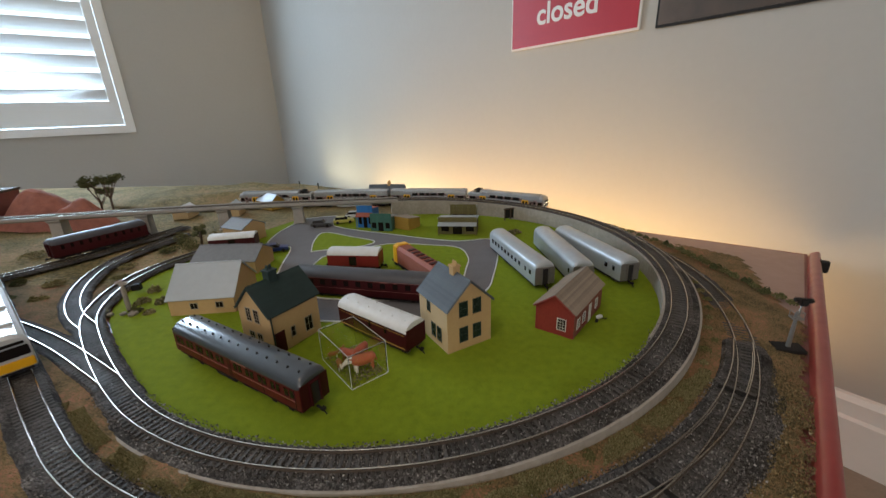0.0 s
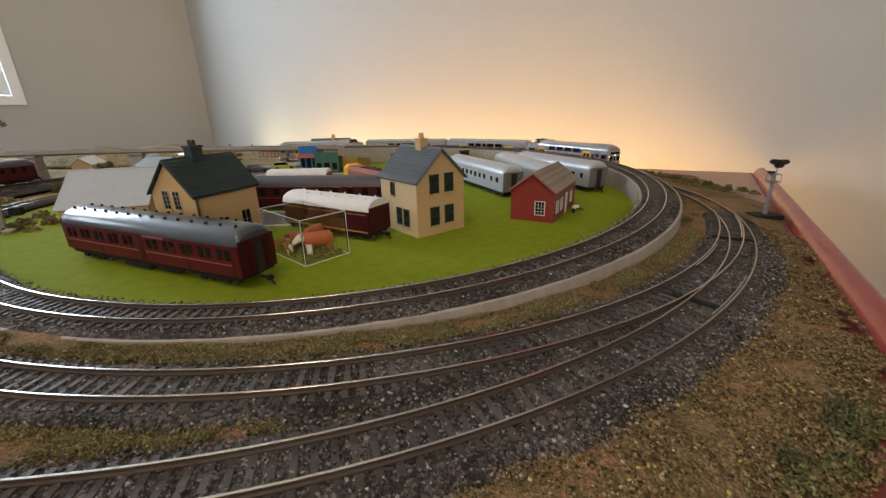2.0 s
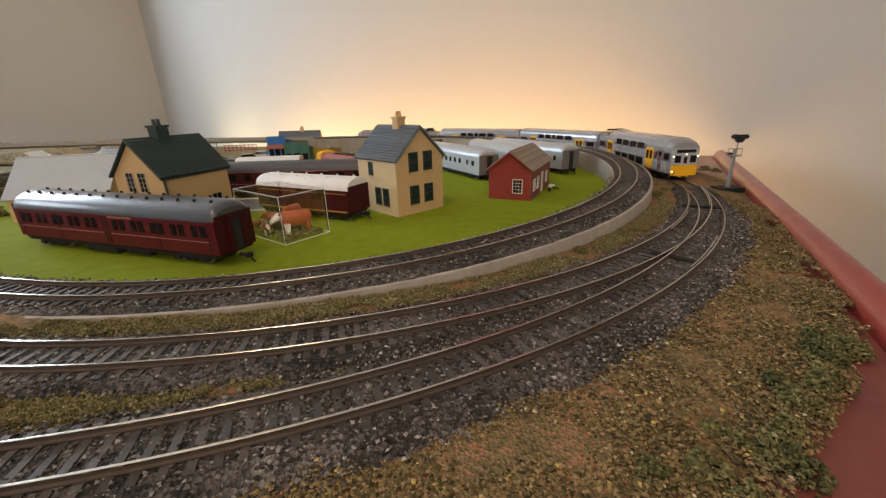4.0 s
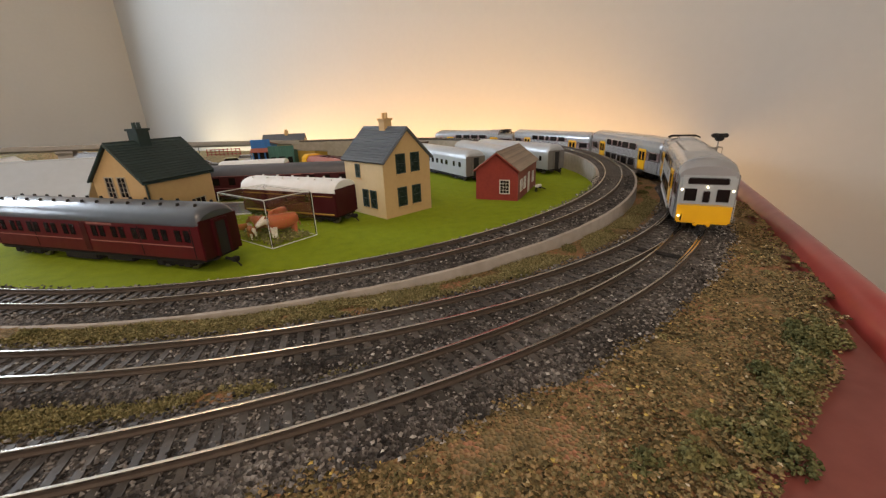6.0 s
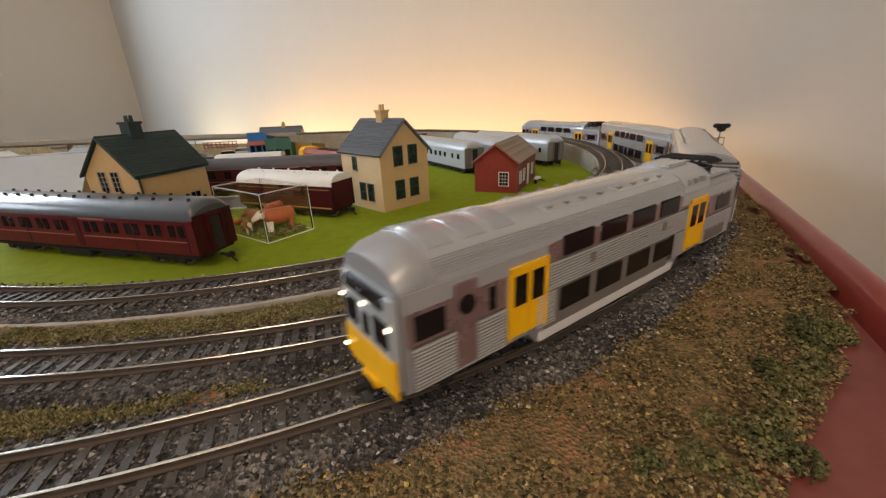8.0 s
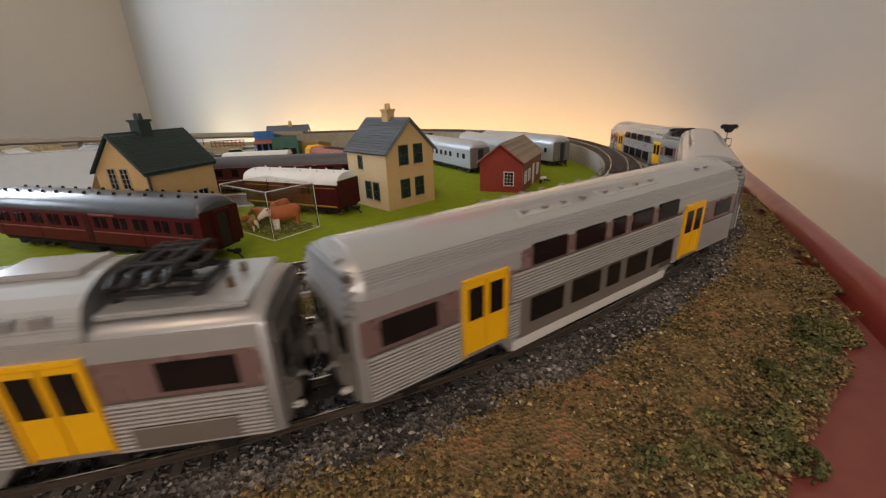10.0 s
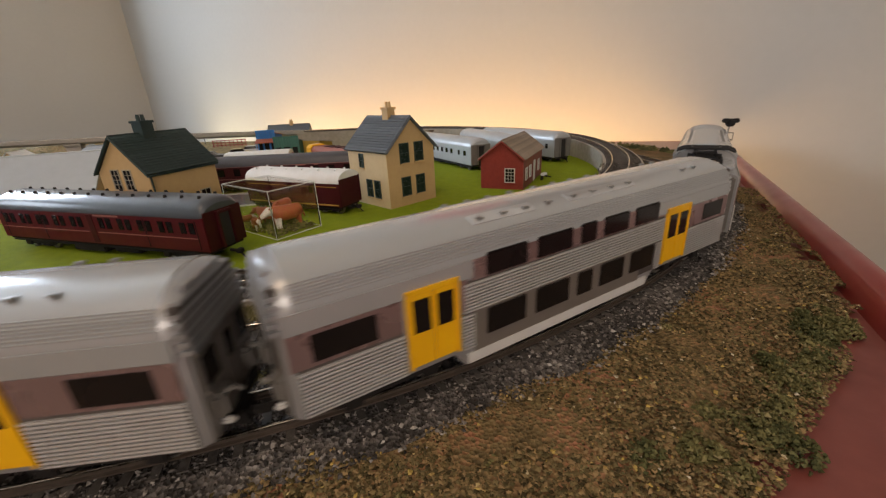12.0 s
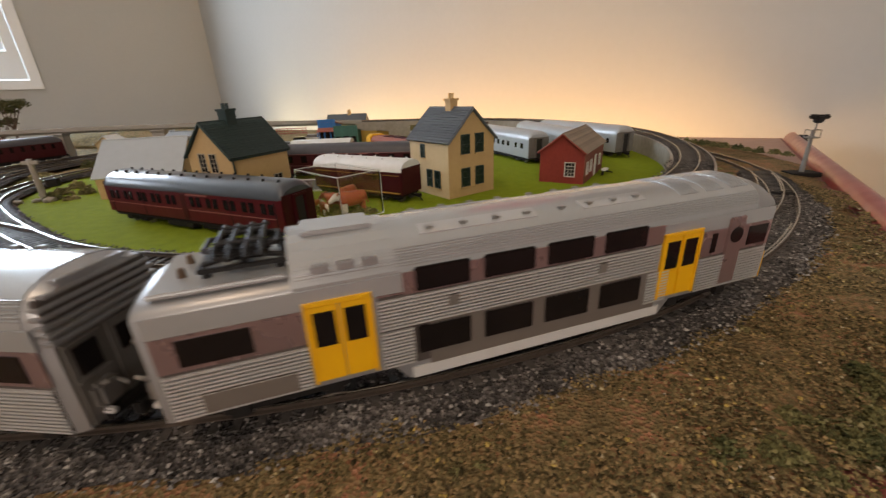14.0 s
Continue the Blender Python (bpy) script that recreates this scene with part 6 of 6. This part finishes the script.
# straw strip and turf on the near ground, ballast chips
rng = random.Random(21)
spots = []
for i in range(26000):
    deg = rng.uniform(-128, -38)
    rr = A_R + 26 + rng.random() * 17
    if noise.noise(Vector((deg * 0.25, rr * 0.05, 4))) > -0.22:
        x, y = A_C[0] + rr * math.cos(radians(deg)), A_C[1] + rr * math.sin(radians(deg))
        spots.append((x, y, GROUND + bump_at(x, y) + rng.uniform(0, 1.8), rng.uniform(0.3, 0.75)))
for i in range(9000):
    deg = rng.uniform(-112, -82)
    rr = B_R + 30 + rng.gauss(0, 4.0) - (deg + 112) * 0.16
    if noise.noise(Vector((deg * 0.35, rr * 0.05, 7))) > -0.12:
        x, y = B_C[0] + rr * math.cos(radians(deg)), B_C[1] + rr * math.sin(radians(deg))
        spots.append((x, y, GROUND + bump_at(x, y) + rng.uniform(0, 1.6), rng.uniform(0.3, 0.75)))
tagged(fibres("dry_grass", [(x + rng.uniform(-0.6, 0.6), y + rng.uniform(-0.6, 0.6), z - 1.0, rng.uniform(1.2, 3.0)) for x, y, z, ln in spots for _ in range(4)], M_STRAW), "fine fibres of dry straw-coloured scenic grass", "grass", kind="stuff")
tagged(chips("scenic_scatter", spots, M_STRAW), "tufts of dry straw-coloured scenic grass", "grass", kind="stuff")
spots = []
while len(spots) < 30000:
    x, y = rng.uniform(-70, 330), rng.uniform(25, 420)
    rr = math.hypot(x - C_C[0], y - C_C[1])
    if rr < C_R + 17 or rim_side(x, y) < edge_wobble(x, y) - 2 or rng.random() < 0.6 * (y - 25) / 400:
        continue
    k = noise.noise(Vector((x * 0.045, y * 0.045, 9))) + 0.6 * noise.noise(Vector((x * 0.14, y * 0.14, 3)))
    if k > 0.28:
        continue
    spots.append((x, y, GROUND + bump_at(x, y) + rng.uniform(-0.2, 0.5) + max(0, -k) * rng.uniform(0, 1.8), rng.uniform(0.35, 1.0)))
tagged(chips("turf", spots, M_TURF, squash=0.5), "loose brown and yellow turf flakes", "turf", kind="stuff")
spots = []


def strew(P, n, lat, keep, zoff=-3.7):
    P = [p for p in P if keep(p)]
    for _ in range(n):
        i = rng.randrange(1, len(P))
        t = (P[i] - P[i - 1]).normalized()
        u = rng.uniform(-lat, min(lat, 19))
        if abs(abs(u) - 8.6) < 1.3:
            continue
        drop = max(0, abs(u) - 15) * 0.28
        q = P[i] + Vector((-t.y, t.x, 0)) * u
        spots.append((q.x + rng.uniform(-3, 3), q.y + rng.uniform(-3, 3), P[i].z + zoff - drop + rng.uniform(0, 0.9), rng.uniform(0.4, 1.1)))


strew(P_C, 15000, 27, lambda p: p.y < 330 and p.x > -200)
strew(P_B, 9500, 21, lambda p: p.y < 330 and p.x > -300)
strew(P_A, 7000, 19, lambda p: p.y < 420)
strew(P_AL, 1200, 18, lambda p: p.x > -430)
tagged(chips("ballast_stones", spots, M_STONE), "loose dark grey ballast stones", "ballast", kind="stuff")

# rock, hills, tree and far things behind
def hill(name, x, y, r0, r1, h, m, label, rz=0, seed=1):
    bm = bmesh.new()
    n, k = 30, 9
    rows_ = []
    for j in range(k + 1):
        f = j / k
        ring = []
        for i in range(n):
            a = 2 * math.pi * i / n
            e = 1 + 0.25 * noise.noise(Vector((math.cos(a) * 1.6, math.sin(a) * 1.6, seed)))
            zz = h * (1 - (1 - f) ** 1.6) * (1 + 0.35 * noise.noise(Vector((math.cos(a) * 2 * (1 - f), math.sin(a) * 2 * (1 - f), seed + 5))))
            ring.append((math.cos(a) * r0 * e * (1 - f * 0.97), math.sin(a) * r1 * e * (1 - f * 0.97), zz))
        rows_.append(ring)
    loft(bm, rows_)
    ob = part(name, bm, m, smooth=m is M_HILL)
    ob.matrix_world = pose(x * 0.001, y * 0.001, 0.001, 0, 0, rz)
    return tagged(ob, label, "hill")


hill("rock_outcrop", -1130, 960, 130, 80, 92, M_ROCK, "pink-red modelled rock outcrop", seed=3)
hill("rock_outcrop", -1010, 935, 90, 60, 66, M_ROCK, "low pink-red modelled rock outcrop", seed=8)
hill("dry_hill", -900, 1270, 330, 150, 36, M_HILL, "long low dry yellow hill", seed=2)
hill("dry_hill", -770, 1330, 240, 100, 34, M_HILL, "long low dry yellow hill behind the tracks", seed=6)
hill("dry_hill", -770, 1165, 275, 85, 40, M_HILL, "low dry yellow hill over the hidden outer track", seed=12)
gable_house("far_cottage", -640, 1010, 15, 40, 60, 18, 34, M_CREAM2, M_METALROOF, "small white-roofed cottage by the viaduct", rows=0)
gable_house("far_cottage", -770, 985, 10, 40, 60, 18, 32, M_CREAM2, M_WHITE, "small white-roofed cottage under the hill", rows=0)
gable_house("far_cottage", -545, 1090, 60, 44, 70, 24, 42, M_MUSTARD, M_METALROOF, "ochre cottage with a pale roof beyond the viaduct", rows=0)
bk = thing("brown_building", -1330, 900, 1.6, 20, "large reddish-brown block building at the board's far side", "building")
part("wall_shell", box(bmesh.new(), -120, 120, -60, 60, 0, 88, 1), M_REDSIDE, bk)
part("roof", box(bmesh.new(), -124, 124, -64, 64, 88, 94, 1), M_TIMBER, bk)


def tree(x, y, z, h, label):
    t = thing("tree", x, y, z, 0, label, "tree", group="scenic trees")
    rng = random.Random(int(x))
    bm = bmesh.new()
    rod(bm, (0, 0, 0), (2, 0, h * 0.45), 2.4, 8)
    tips = []
    for k in range(6):
        a = k * 1.05 + rng.uniform(-0.3, 0.3)
        tip = (2 + math.cos(a) * h * rng.uniform(0.15, 0.33), math.sin(a) * h * rng.uniform(0.15, 0.33), h * rng.uniform(0.62, 0.95))
        rod(bm, (2, 0, h * rng.uniform(0.25, 0.45)), tip, 1.1, 6)
        tips.append(tip)
    part("trunk", bm, M_TIMBER, t)
    spots = []
    for tx, ty, tz in tips:
        for _ in range(150):
            v = Vector((rng.gauss(0, 1), rng.gauss(0, 1), rng.gauss(0, 0.7))) * h * 0.047
            spots.append((tx + v.x, ty + v.y, tz + v.z, rng.uniform(1.5, 3.4)))
    c = chips("crown", spots, M_FOAM_D, t, squash=0.8, rng=rng)
    tagged(c, kind="stuff")


tree(-985, 1010, 2, 140, "dark dry eucalyptus-like scenic tree")
tree(-1035, 1025, 2, 104, "smaller dark scenic tree")
tree(-560, 770, 2, 40, "short dark scenic tree by the viaduct")

# red fence and pale hoarding behind the viaduct, dark portal in the inner wall
fn = thing("red_fence", -418, 1228, -6.5, -4, "red post and rail fence behind the viaduct", "fence")
for i in range(9):
    part("post", box(bmesh.new(), -44 + i * 11, -42.4 + i * 11, -1, 1, 0, 24), M_CRIMSON, fn)
for z in (8, 14.5, 21):
    part("rail", box(bmesh.new(), -44, 46, -1.6, -1.0, z, z + 2.0), M_CRIMSON, fn)
pt = thing("timber_portal", 118, 967 - 12, 0.3, 25, "dark timber portal against the embankment wall", "portal")
# solid black slab stands in for the shade inside the opening
part("opening", box(bmesh.new(), -24, 24, 0, 2, 4, 26), M_UNDER, pt)
for xx in (-24, -8, 8, 24):
    part("post", box(bmesh.new(), xx - 1.2, xx + 1.2, -1.6, 0, 0, 28), M_TIMBER, pt)
part("beam", box(bmesh.new(), -27, 27, -2, 0.5, 26, 29), M_TIMBER, pt)
crate = box(bmesh.new(), -6, 6, -5, 5, 0, 10, 0.6)
lever = part("point_motor", crate, M_UNDER)
lever.matrix_world = pose(-0.505, 0.536, 0.0045, 0, 0, 20)
tagged(lever, "small black point motor box between the tracks", "point motor")
lv = thing("barrow", 184, 462, 0.3, 40, "small pale barrow by the red cottage door", "barrow")
part("tray", box(bmesh.new(), -4, 4, -2.5, 2.5, 5, 8, 0.5), M_WHITE, lv)
part("handles", rod(rod(bmesh.new(), (-3, -2, 6), (13, -3, 1), 0.6), (-3, 2, 6), (13, 3, 1), 0.6), M_UNDER, lv)
part("wheel", cyl(bmesh.new(), 0, 0, -0.6, 0.6, 2.6, seg=12, m=Matrix.Translation((-5, 0, 2.6)) @ Matrix.Rotation(radians(90), 4, "X")), M_UNDER, lv)

orange = thing("orange_panel", 430, 412, FLOOR, 58, "orange painted panel with a black edge on the floor", "panel")
part("sheet", box(bmesh.new(), -125, 125, -12, 12, 0, 258, 2), M_ORANGE, orange)
part("edging", box(bmesh.new(), -126, 126, -14.5, -12.1, 0, 265, 0.6), M_BLACK, orange, "black edging")

# sleepers of the near tracks
for t, m in PENDING:
    piece("sleeper", SLEEPER, t, m)


def motions():
    times = [i * 0.25 for i in range(57)]
    for k, car in enumerate(TRAIN):
        walk(car, [(t, car_pose(t, k)) for t in times])


motions()
